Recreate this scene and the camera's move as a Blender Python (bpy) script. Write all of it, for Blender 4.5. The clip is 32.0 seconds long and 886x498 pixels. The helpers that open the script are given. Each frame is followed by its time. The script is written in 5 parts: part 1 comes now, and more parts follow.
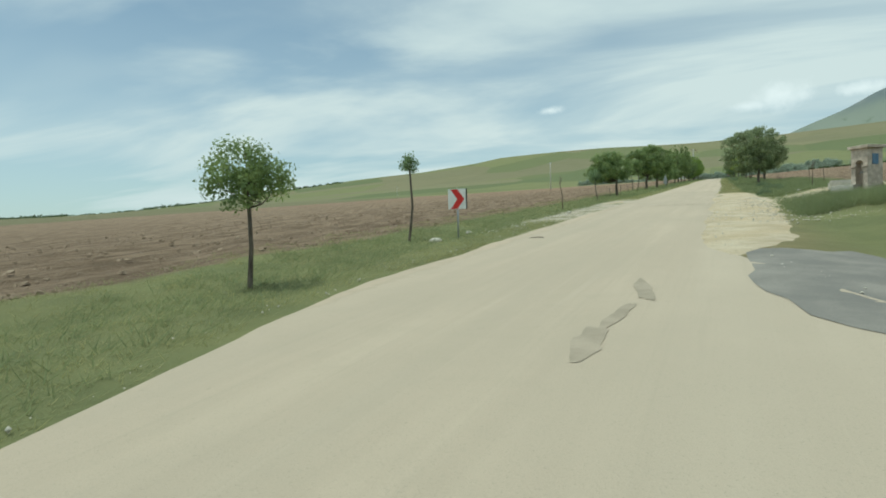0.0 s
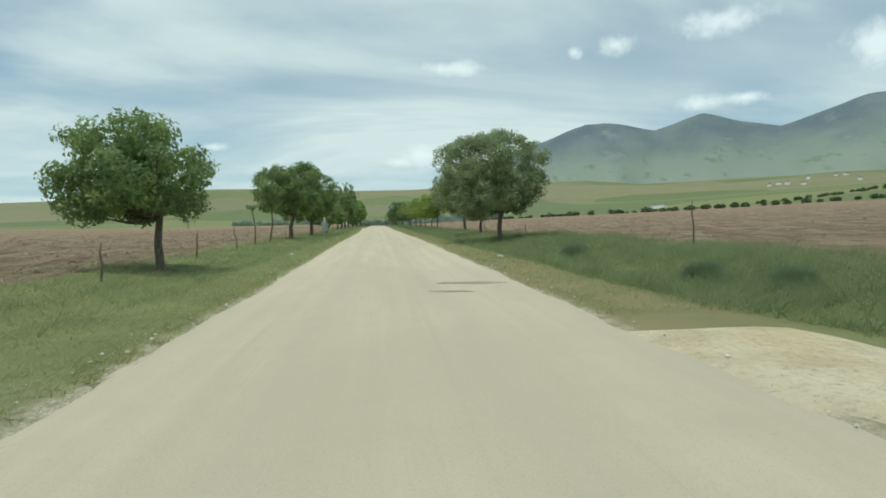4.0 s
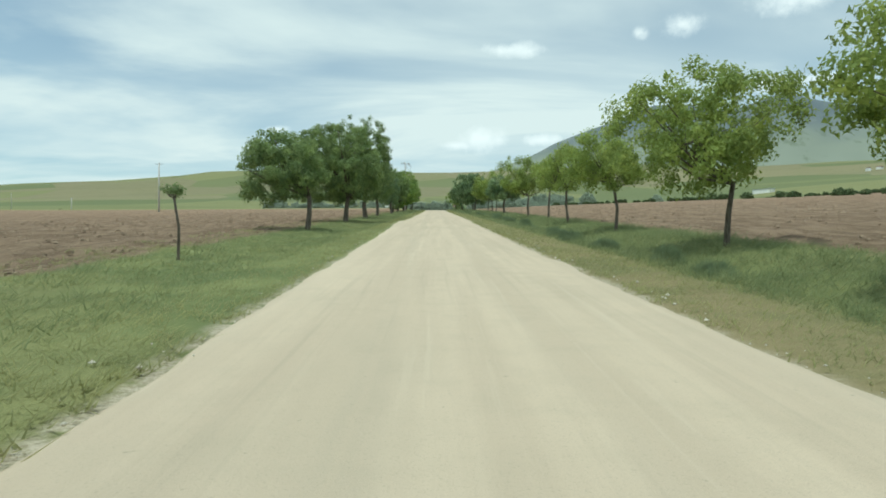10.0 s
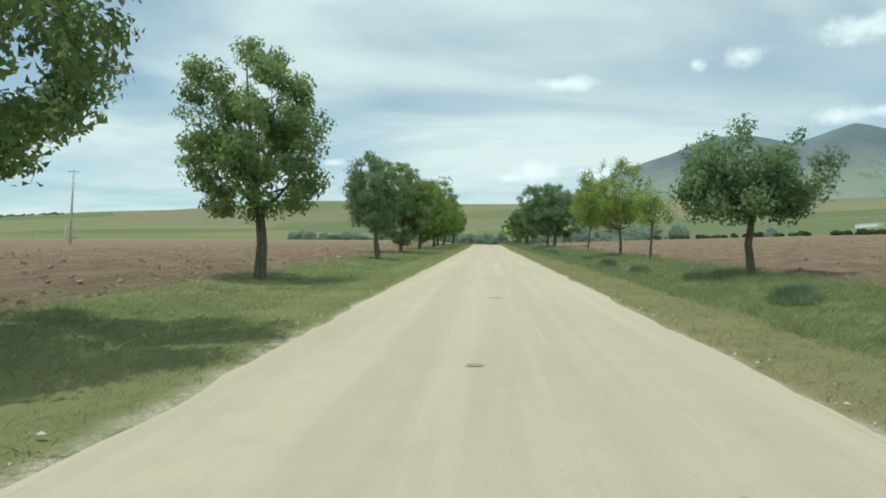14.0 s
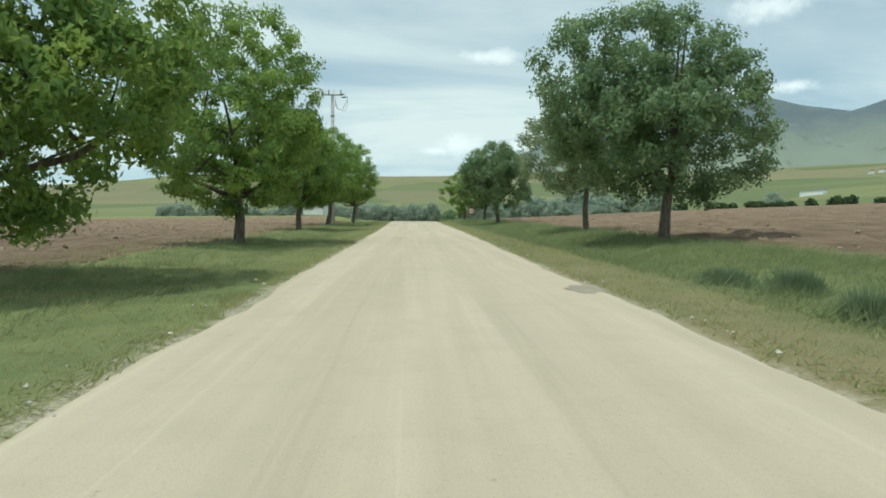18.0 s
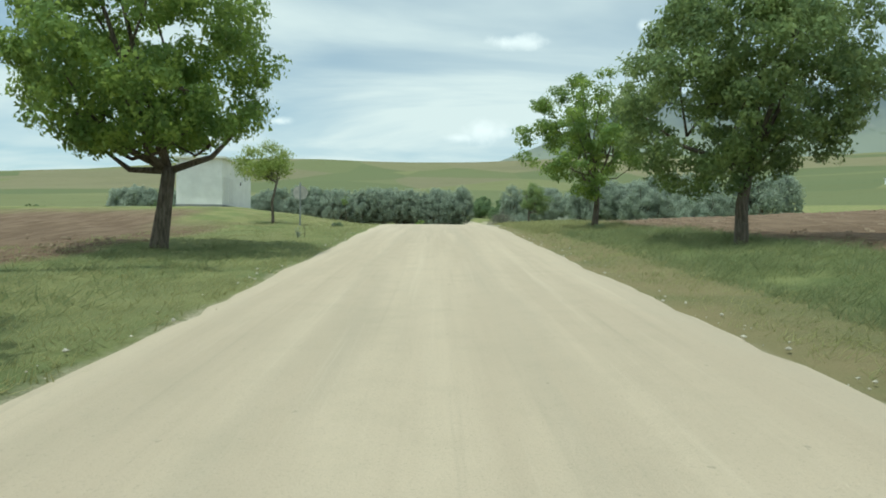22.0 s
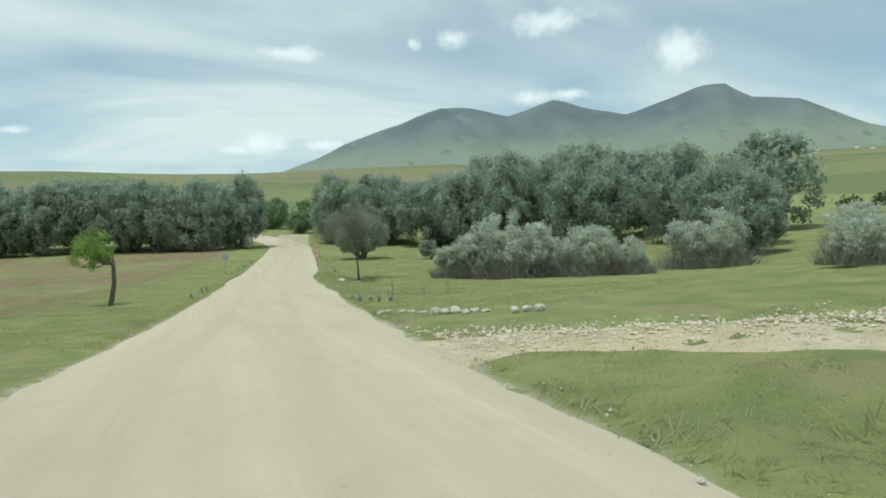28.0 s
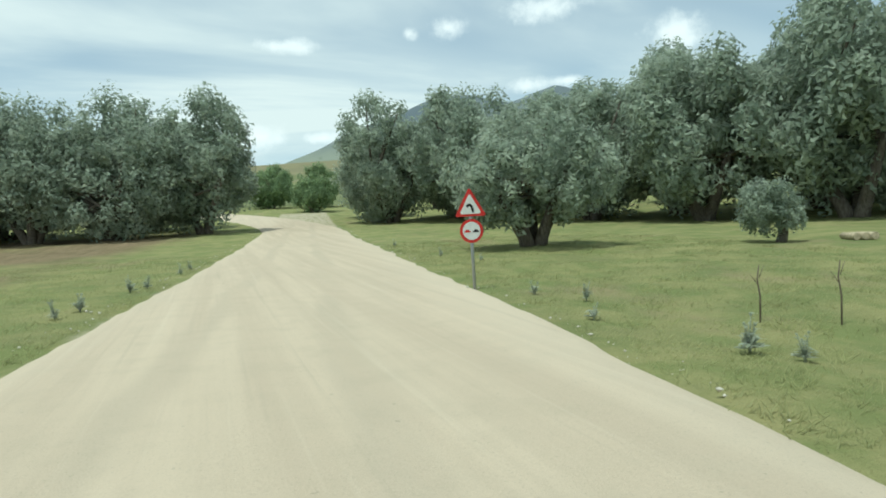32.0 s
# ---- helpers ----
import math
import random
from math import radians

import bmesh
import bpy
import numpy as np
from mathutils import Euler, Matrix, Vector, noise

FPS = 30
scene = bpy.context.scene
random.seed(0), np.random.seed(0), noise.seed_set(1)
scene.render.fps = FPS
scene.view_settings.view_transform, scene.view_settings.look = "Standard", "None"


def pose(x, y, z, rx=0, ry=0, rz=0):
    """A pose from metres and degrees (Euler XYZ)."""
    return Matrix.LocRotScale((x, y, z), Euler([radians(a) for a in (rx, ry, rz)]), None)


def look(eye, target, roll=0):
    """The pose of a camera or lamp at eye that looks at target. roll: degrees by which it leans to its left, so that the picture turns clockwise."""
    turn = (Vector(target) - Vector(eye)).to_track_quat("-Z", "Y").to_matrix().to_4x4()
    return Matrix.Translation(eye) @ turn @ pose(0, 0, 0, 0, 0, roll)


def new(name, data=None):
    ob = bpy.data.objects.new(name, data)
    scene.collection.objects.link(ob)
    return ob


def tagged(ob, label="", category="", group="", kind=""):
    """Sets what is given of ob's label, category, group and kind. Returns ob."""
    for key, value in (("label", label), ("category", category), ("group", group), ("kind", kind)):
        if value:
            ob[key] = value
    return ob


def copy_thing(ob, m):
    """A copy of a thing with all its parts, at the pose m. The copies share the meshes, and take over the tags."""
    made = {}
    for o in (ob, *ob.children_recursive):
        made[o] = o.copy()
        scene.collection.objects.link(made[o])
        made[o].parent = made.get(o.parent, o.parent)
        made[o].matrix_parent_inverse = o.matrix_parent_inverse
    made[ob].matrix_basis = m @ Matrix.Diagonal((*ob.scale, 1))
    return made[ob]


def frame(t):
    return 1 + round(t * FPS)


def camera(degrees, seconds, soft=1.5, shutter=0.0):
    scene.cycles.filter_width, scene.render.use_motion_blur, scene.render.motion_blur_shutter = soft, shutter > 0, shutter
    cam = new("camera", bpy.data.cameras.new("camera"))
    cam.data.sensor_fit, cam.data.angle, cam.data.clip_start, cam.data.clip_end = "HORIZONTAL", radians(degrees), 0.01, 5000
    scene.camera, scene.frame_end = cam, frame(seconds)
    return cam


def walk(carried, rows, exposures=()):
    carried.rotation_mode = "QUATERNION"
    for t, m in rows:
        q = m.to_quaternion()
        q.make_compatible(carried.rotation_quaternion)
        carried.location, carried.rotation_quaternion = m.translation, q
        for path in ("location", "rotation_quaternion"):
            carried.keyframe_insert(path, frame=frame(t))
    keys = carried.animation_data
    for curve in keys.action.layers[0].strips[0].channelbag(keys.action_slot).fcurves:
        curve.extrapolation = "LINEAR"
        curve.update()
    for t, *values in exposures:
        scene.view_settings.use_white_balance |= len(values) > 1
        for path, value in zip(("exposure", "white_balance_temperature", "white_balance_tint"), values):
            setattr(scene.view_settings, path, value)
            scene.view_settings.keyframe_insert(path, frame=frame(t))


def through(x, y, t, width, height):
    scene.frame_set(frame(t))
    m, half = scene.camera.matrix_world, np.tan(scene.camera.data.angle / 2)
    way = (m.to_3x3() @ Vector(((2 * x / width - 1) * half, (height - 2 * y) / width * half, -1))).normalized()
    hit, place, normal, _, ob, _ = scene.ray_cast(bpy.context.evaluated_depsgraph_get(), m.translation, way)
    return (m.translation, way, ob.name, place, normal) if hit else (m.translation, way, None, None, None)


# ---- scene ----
EXPOSURE = (-0.21, 5890.0, -5.0)
cam = camera(70.2, 32.0, soft=1.8)
PATH = [
    (0, pose(2.871, -50.918, -2.110, 88.35, 1.72, 23.91)),
    (0.5, pose(2.002, -45.824, -1.762, 88.91, 1.64, 17.76)),
    (1, pose(1.262, -40.647, -1.412, 89.11, 0.35, 12.32)),
    (1.5, pose(0.693, -35.320, -1.060, 89.39, 0.40, 7.14)),
    (2, pose(0.307, -29.907, -0.705, 89.73, -0.15, 2.25)),
    (2.5, pose(0.040, -24.418, -0.350, 90.43, 0.45, -1.66)),
    (3, pose(-0.105, -18.773, -0.001, 91.11, 0.72, -4.48)),
    (3.5, pose(-0.270, -13.051, 0.363, 91.59, 0.97, -6.11)),
    (5.5, pose(-0.365, 11.002, 2.070, 89.95, -0.19, -4.81)),
    (6, pose(-0.355, 17.101, 2.509, 89.43, -0.05, -3.96)),
    (6.5, pose(-0.447, 23.227, 2.954, 89.30, 0.11, -3.16)),
    (7, pose(-0.593, 29.620, 3.411, 89.57, 0.19, -2.45)),
    (7.5, pose(-0.635, 35.798, 3.842, 90.03, -0.07, -1.96)),
    (8, pose(-0.609, 42.009, 4.245, 90.42, -0.41, -1.61)),
    (8.5, pose(-0.661, 48.234, 4.654, 90.43, -0.74, -1.76)),
    (9, pose(-0.614, 54.433, 5.086, 90.21, -0.91, -1.79)),
    (9.5, pose(-0.517, 61.154, 5.550, 90.08, -0.61, -1.52)),
    (10, pose(-0.394, 67.877, 5.990, 89.98, -0.23, -0.89)),
    (10.5, pose(-0.385, 74.775, 6.469, 89.77, 0.01, -0.17)),
    (11, pose(-0.310, 81.449, 6.954, 89.36, 0.18, 0.69)),
    (11.5, pose(-0.307, 88.293, 7.463, 89.35, 0.29, 1.50)),
    (12, pose(-0.368, 95.149, 7.969, 89.97, 0.30, 2.13)),
    (12.5, pose(-0.328, 101.835, 8.429, 90.99, -0.27, 2.83)),
    (13, pose(-0.297, 108.530, 8.865, 92.23, -0.65, 3.48)),
    (13.5, pose(-0.224, 115.160, 9.311, 92.98, -1.07, 4.07)),
    (15.5, pose(-0.056, 143.955, 11.236, 91.24, -1.37, 1.05)),
    (16, pose(-0.040, 151.217, 11.746, 90.69, -1.16, 0.02)),
    (16.5, pose(-0.183, 158.315, 12.224, 90.25, -0.86, -1.03)),
    (17, pose(-0.228, 165.389, 12.673, 89.96, -0.65, -1.81)),
    (17.5, pose(-0.422, 172.474, 13.137, 90.02, -0.44, -2.52)),
    (18, pose(-0.324, 179.575, 13.540, 90.47, -0.05, -2.87)),
    (18.5, pose(-0.324, 186.686, 14.012, 90.63, 0.12, -3.11)),
    (19, pose(-0.323, 193.670, 14.426, 90.82, 0.21, -2.87)),
    (19.5, pose(-0.205, 200.631, 15.031, 90.48, -0.07, -2.32)),
    (20, pose(-0.119, 207.428, 15.510, 89.85, -0.32, -1.46)),
    (20.5, pose(-0.251, 213.964, 15.835, 89.48, -0.77, -0.92)),
    (21, pose(-0.222, 220.364, 16.222, 89.18, -0.79, -0.52)),
    (21.5, pose(-0.207, 226.896, 16.594, 89.30, -0.54, -0.44)),
    (22, pose(-0.071, 233.138, 17.165, 89.29, -0.59, -0.70)),
    (22.5, pose(0.064, 239.608, 17.622, 89.37, -0.82, -1.41)),
    (23, pose(0.091, 246.014, 18.158, 89.24, -0.82, -1.98)),
    (23.5, pose(-0.107, 252.297, 18.552, 88.71, -0.91, -2.33)),
    (24, pose(-0.060, 257.968, 18.851, 88.16, -0.55, -2.34)),
    (24.5, pose(-0.053, 263.492, 19.153, 87.93, 0.17, -2.38)),
    (25, pose(-0.010, 269.020, 19.411, 88.29, 1.08, -3.02)),
    (25.5, pose(-0.021, 273.512, 19.496, 89.23, 1.64, -4.79)),
    (26, pose(-0.041, 278.005, 19.463, 90.19, 1.91, -8.01)),
    (26.5, pose(0.220, 283.104, 19.338, 90.70, 2.20, -12.50)),
    (28.5, pose(2.495, 304.369, 18.815, 89.88, 2.30, -20.54)),
    (29, pose(2.756, 309.780, 18.757, 89.75, 1.99, -20.13)),
    (29.5, pose(3.276, 315.532, 18.728, 89.68, 2.06, -19.48)),
    (30, pose(3.826, 321.562, 18.767, 89.56, 2.42, -19.01)),
    (30.5, pose(4.345, 327.514, 18.761, 89.60, 2.77, -18.83)),
    (31, pose(4.886, 333.209, 18.674, 89.46, 2.96, -19.10)),
    (31.5, pose(5.618, 338.906, 18.662, 89.28, 3.29, -19.65)),
    (32, pose(6.408, 344.867, 18.766, 89.21, 3.69, -19.95)),
]
walk(cam, PATH, [(t, EXPOSURE[0] + e, *EXPOSURE[1:]) for t, e in ((0.0, -0.2), (3.0, -0.2), (6.0, 0.0), (26.0, 0.0), (29.0, -0.1), (31.0, -0.06), (32.0, 0.08))])

# ---------------------------------------------------------------- light
SUN_FROM = Vector((-0.24, -0.1, 0.96)).normalized()
sun_data = bpy.data.lights.new("sun", "SUN")
sun_data.energy, sun_data.angle, sun_data.color = 2.9, radians(0.6), (1.0, 0.95, 0.86)
sun = new("sun", sun_data)
sun.matrix_world = look((0, 0, 60), Vector((0, 0, 60)) - SUN_FROM)

world = bpy.data.worlds.new("world")
scene.world = world
world.use_nodes = True
WT = world.node_tree
WT.nodes.clear()


class Nodes:
    """Short hand for building node trees."""

    def __init__(self, tree):
        self.t = tree

    def node(self, kind, inputs=(), **props):
        n = self.t.nodes.new(kind)
        for k, v in props.items():
            setattr(n, k, v)
        for k, v in dict(inputs).items():
            if isinstance(v, bpy.types.NodeSocket):
                self.t.links.new(v, n.inputs[k])
            else:
                n.inputs[k].default_value = v
        return n

    def math(self, op, a, b=0.0, c=None, clamp=False):
        ins = {0: a, 1: b}
        if c is not None:
            ins[2] = c
        return self.node("ShaderNodeMath", ins, operation=op, use_clamp=clamp).outputs[0]

    def noise(self, vec, scale, detail=4.0, rough=0.55, dist=0.0):
        return self.node("ShaderNodeTexNoise", {"Vector": vec, "Scale": scale, "Detail": detail, "Roughness": rough, "Distortion": dist}).outputs["Fac"]

    def ramp(self, fac, lo, hi):
        n = self.node("ShaderNodeMapRange", {0: fac, 1: lo, 2: hi, 3: 0.0, 4: 1.0}, interpolation_type="SMOOTHSTEP")
        return n.outputs[0]

    def mix(self, fac, a, b):
        n = self.t.nodes.new("ShaderNodeMix")
        n.data_type = "RGBA"
        for k, v in ((0, fac), (6, a), (7, b)):
            if isinstance(v, bpy.types.NodeSocket):
                self.t.links.new(v, n.inputs[k])
            else:
                n.inputs[k].default_value = (*v, 1.0) if isinstance(v, tuple) and len(v) == 3 else v
        return n.outputs[2]

    def scaled(self, vec, s):
        return self.node("ShaderNodeMapping", {"Vector": vec, "Scale": s}).outputs[0]


W = Nodes(WT)
sky = W.node("ShaderNodeTexSky", sky_type="NISHITA", sun_disc=False, sun_elevation=math.asin(SUN_FROM.z),
             sun_rotation=math.atan2(SUN_FROM.x, SUN_FROM.y), altitude=900.0, air_density=1.0, dust_density=1.6, ozone_density=1.0)
way = W.node("ShaderNodeTexCoord").outputs["Generated"]
sep = W.node("ShaderNodeSeparateXYZ", {0: way})
up = W.math("ADD", W.math("MAXIMUM", sep.outputs[2], 0.0), 0.16)
flat = W.node("ShaderNodeCombineXYZ", {0: W.math("DIVIDE", sep.outputs[0], up), 1: W.math("DIVIDE", sep.outputs[1], up), 2: 0.0}).outputs[0]
streaks = W.noise(W.scaled(flat, (0.5, 0.95, 1.0)), 1.1, 7.0, 0.52, 0.45)
sheets = W.noise(W.scaled(flat, (0.3, 0.62, 1.0)), 0.9, 4.0, 0.5, 0.2)
cirrus = W.math("ADD", W.math("MULTIPLY", W.ramp(streaks, 0.4, 0.64), 0.6), W.math("ADD", W.math("MULTIPLY", W.ramp(sheets, 0.36, 0.62), 0.45), 0.2), clamp=True)
veil = W.ramp(sep.outputs[2], 0.62, 0.02)
cover = W.math("MAXIMUM", cirrus, W.math("MULTIPLY", veil, 0.5))
# small cumulus heads over the ridge: azimuth, elevation, width and height in degrees
fluff = W.noise(way, 26.0, 6.0, 0.62)
fluff2 = W.noise(way, 9.0, 3.0, 0.5)
heads = None
for az, el, wide, high in ((4.7, 9.9, 2.5, 1.1), (2.0, 9.3, 1.7, 0.45), (9.9, 9.7, 1.7, 0.5), (40.9, 15.8, 2.4, 1.6), (30.1, 19.3, 3.3, 1.0), (18.1, 18.2, 0.8, 0.55),
                           (21.7, 18.5, 1.8, 0.85), (28.4, 13.1, 1.8, 0.7), (32.0, 13.2, 1.6, 0.5), (6.7, 17.4, 2.8, 0.55), (-14.0, 10.3, 1.0, 0.35)):
    a, e = radians(az), radians(el)
    c = Vector((math.sin(a) * math.cos(e), math.cos(a) * math.cos(e), math.sin(e)))
    right, rise = Vector((math.cos(a), -math.sin(a), 0)), Vector((0, 0, 1))
    dv = W.node("ShaderNodeVectorMath", {0: way, 1: c}, operation="SUBTRACT").outputs[0]
    dx = W.math("DIVIDE", W.node("ShaderNodeVectorMath", {0: dv, 1: right}, operation="DOT_PRODUCT").outputs["Value"], radians(wide))
    dz = W.math("DIVIDE", W.node("ShaderNodeVectorMath", {0: dv, 1: rise}, operation="DOT_PRODUCT").outputs["Value"], radians(high))
    rr = W.math("SQRT", W.math("ADD", W.math("MULTIPLY", dx, dx), W.math("MULTIPLY", dz, dz)))
    head = W.math("ADD", rr, W.math("MULTIPLY", W.math("SUBTRACT", fluff, 0.5), 2.6))
    head = W.ramp(head, 1.3, -0.1)
    heads = head if heads is None else W.math("MAXIMUM", heads, head)
clear = W.node("ShaderNodeVectorMath", {0: sky.outputs[0], 1: (0.92, 1.12, 1.08)}, operation="MULTIPLY").outputs[0]
lit = W.mix(cover, clear, (8.35, 8.75, 8.55))
lit = W.mix(W.math("MULTIPLY", heads, 0.85), lit, (10.6, 10.7, 10.5))
back = W.node("ShaderNodeBackground", {"Color": lit, "Strength": 0.112})
W.node("ShaderNodeOutputWorld", {"Surface": back.outputs[0]})

# ---------------------------------------------------------------- materials


def material(name, build, rough=0.85, spec=0.3):
    """A material whose colour, and if given roughness and bump height, come from build(nodes, position)."""
    m = bpy.data.materials.new(name)
    m.use_nodes = True
    t = m.node_tree
    t.nodes.clear()
    n = Nodes(t)
    pos = n.node("ShaderNodeTexCoord").outputs["Object"]
    made = build(n, pos)
    ins = {"Base Color": made[0], "Roughness": rough, "Specular IOR Level": spec}
    if len(made) > 1 and made[1] is not None:
        ins["Normal"] = n.node("ShaderNodeBump", {"Height": made[1], "Strength": 1.0, "Distance": made[2] if len(made) > 2 else 0.02}).outputs[0]
    b = n.node("ShaderNodeBsdfPrincipled", ins)
    n.node("ShaderNodeOutputMaterial", {"Surface": b.outputs[0]})
    return m


def painted(name, colour, rough=0.5, wear=0.12, scale=6.0, metal=0.0):
    def build(n, pos):
        k = n.noise(pos, scale, 6.0, 0.65)
        fine = n.noise(pos, scale * 14, 3.0)
        dark = tuple(c * (1 - 2.2 * wear) for c in colour)
        col = n.mix(n.ramp(k, 0.35, 0.7), dark, colour)
        return (n.mix(n.math("MULTIPLY", fine, wear), col, tuple(min(1, c * 1.2 + 0.02) for c in colour)), fine, 0.002)
    m = material(name, build, rough)
    if metal:
        m.node_tree.nodes["Principled BSDF"].inputs["Metallic"].default_value = metal
    return m


def leaf_material(name, dark, light, tip, through=0.45):
    m = bpy.data.materials.new(name)
    m.use_nodes = True
    t = m.node_tree
    t.nodes.clear()
    n = Nodes(t)
    isl = n.node("ShaderNodeNewGeometry").outputs["Random Per Island"]
    pos = n.node("ShaderNodeTexCoord").outputs["Object"]
    patch = n.noise(pos, 1.7, 2.0)
    wide = n.noise(pos, 0.9, 2.0)
    col = n.mix(n.math("ADD", n.math("MULTIPLY", isl, 0.25), n.math("MULTIPLY", n.ramp(wide, 0.36, 0.64), 0.75)), dark, light)
    col = n.mix(n.math("MULTIPLY", n.ramp(patch, 0.45, 0.75), 0.6), col, tip)
    b = n.node("ShaderNodeBsdfPrincipled", {"Base Color": col, "Roughness": 0.7, "Specular IOR Level": 0.18})
    tr = n.node("ShaderNodeBsdfTranslucent", {"Color": n.mix(0.5, col, tip)})
    s = n.node("ShaderNodeMixShader", {0: through, 1: b.outputs[0], 2: tr.outputs[0]})
    n.node("ShaderNodeOutputMaterial", {"Surface": s.outputs[0]})
    return m


LEAF = {
    "walnut": leaf_material("leaves_dark", (0.115, 0.175, 0.085), (0.24, 0.325, 0.135), (0.46, 0.54, 0.2)),
    "bright": leaf_material("leaves_bright", (0.1, 0.18, 0.07), (0.215, 0.325, 0.1), (0.54, 0.64, 0.15)),
    "light": leaf_material("leaves_light", (0.15, 0.21, 0.065), (0.31, 0.4, 0.12), (0.55, 0.6, 0.17)),
    "dense": leaf_material("leaves_dense", (0.115, 0.18, 0.1), (0.225, 0.315, 0.16), (0.43, 0.52, 0.26)),
    "pale": leaf_material("leaves_pale", (0.13, 0.178, 0.09), (0.315, 0.378, 0.2), (0.49, 0.53, 0.31)),
    "sparse": leaf_material("leaves_grey", (0.2, 0.21, 0.14), (0.36, 0.38, 0.26), (0.29, 0.28, 0.2)),
    "silver": leaf_material("leaves_silver", (0.155, 0.2, 0.15), (0.37, 0.428, 0.335), (0.62, 0.68, 0.55), 0.45),
    "blossom": leaf_material("leaves_blossom", (0.29, 0.335, 0.245), (0.56, 0.59, 0.48), (0.82, 0.82, 0.74), 0.45),
    "shrub": leaf_material("leaves_shrub", (0.19, 0.25, 0.14), (0.32, 0.385, 0.22), (0.4, 0.45, 0.27), 0.5),
    "hedge": leaf_material("leaves_hedge", (0.07, 0.105, 0.05), (0.13, 0.18, 0.08), (0.2, 0.25, 0.12), 0.35),
    "bank": leaf_material("bank_grass", (0.17, 0.215, 0.1), (0.26, 0.3, 0.135), (0.34, 0.36, 0.19), 0.5),
    "meadow": leaf_material("meadow_blades", (0.26, 0.285, 0.125), (0.37, 0.385, 0.175), (0.49, 0.465, 0.25), 0.5),
    "grass": leaf_material("grass_blades", (0.235, 0.26, 0.115), (0.355, 0.36, 0.155), (0.49, 0.455, 0.24), 0.5),
    "twigs": leaf_material("bare_twigs", (0.17, 0.155, 0.13), (0.29, 0.268, 0.23), (0.22, 0.215, 0.18), 0.2),
}


def bark_build(n, pos):
    k = n.noise(n.scaled(pos, (9, 9, 1.6)), 2.0, 6.0, 0.7)
    return (n.mix(n.ramp(k, 0.3, 0.7), (0.07, 0.058, 0.046), (0.2, 0.17, 0.135)), k, 0.03)


BARK = material("bark", bark_build, 0.95)


def road_build(n, pos):
    s = n.node("ShaderNodeSeparateXYZ", {0: pos})
    cxv = n.math("ADD", n.math("MULTIPLY", n.math("MAXIMUM", n.math("SUBTRACT", s.outputs[1], 280.0), 0.0), 0.09), n.math("MULTIPLY", n.math("MAXIMUM", n.math("SUBTRACT", s.outputs[1], 341.0), 0.0), 0.05))
    u = n.math("SUBTRACT", s.outputs[0], cxv)
    long = n.noise(n.scaled(pos, (2.2, 0.05, 1.0)), 1.0, 5.0, 0.6, 0.2)
    grain = n.noise(pos, 55.0, 4.0, 0.75)
    mid = n.noise(pos, 2.3, 5.0, 0.6)
    stain = n.noise(n.scaled(pos, (0.5, 0.18, 1.0)), 1.0, 4.0)
    col = n.mix(n.ramp(long, 0.3, 0.72), (0.498, 0.412, 0.305), (0.575, 0.48, 0.357))
    col = n.mix(n.math("MULTIPLY", n.ramp(stain, 0.5, 0.74), 0.35), col, (0.43, 0.37, 0.275))
    col = n.mix(n.math("MULTIPLY", n.ramp(mid, 0.42, 0.8), 0.35), col, (0.42, 0.36, 0.265))
    # pale wheel-swept dust towards both edges, older grey tar near the start of the lane
    edge = n.ramp(n.math("ADD", n.math("ABSOLUTE", u), n.math("MULTIPLY", mid, 0.8)), 2.4, 3.4)
    col = n.mix(n.math("MULTIPLY", edge, 0.4), col, (0.61, 0.53, 0.405))
    lane = n.math("ADD", n.math("ABSOLUTE", n.math("ADD", u, 0.15)), n.math("MULTIPLY", n.math("SUBTRACT", stain, 0.5), 0.9))
    worn = n.math("MULTIPLY", n.ramp(n.math("ABSOLUTE", n.math("SUBTRACT", lane, 0.85)), 0.34, 0.08), n.ramp(long, 0.4, 0.62))
    col = n.mix(n.math("MULTIPLY", worn, 0.36), col, (0.38, 0.325, 0.245))
    rut = n.noise(n.scaled(pos, (6.0, 0.1, 1.0)), 1.0, 4.0, 0.65, 0.3)
    col = n.mix(n.math("MULTIPLY", n.ramp(rut, 0.56, 0.74), 0.3), col, (0.37, 0.315, 0.235))
    col = n.mix(n.math("MULTIPLY", n.ramp(rut, 0.44, 0.26), 0.3), col, (0.65, 0.57, 0.44))
    strip = n.math("MULTIPLY", n.ramp(n.math("ADD", u, n.math("MULTIPLY", n.math("SUBTRACT", mid, 0.5), 1.1)), -1.75, -2.05), n.ramp(s.outputs[1], -14.0, -22.0))
    col = n.mix(n.math("MULTIPLY", strip, 0.7), col, (0.58, 0.455, 0.325))
    crack = n.math("MULTIPLY", n.math("MULTIPLY", strip, n.math("SUBTRACT", 1.0, strip)), n.ramp(grain, 0.3, 0.55))
    col = n.mix(n.math("MULTIPLY", crack, 1.6, clamp=True), col, (0.3, 0.235, 0.165))
    fleck = n.noise(pos, 11.0, 2.0, 0.5)
    col = n.mix(n.math("MULTIPLY", n.ramp(fleck, 0.73, 0.78), 0.45), col, (0.27, 0.235, 0.18))
    old = n.math("MULTIPLY", n.ramp(s.outputs[1], 18.0, -6.0), n.math("ADD", n.math("MULTIPLY", n.ramp(stain, 0.32, 0.6), 0.45), 0.5))
    col = n.mix(n.math("MULTIPLY", old, 0.7), col, (0.45, 0.38, 0.285))
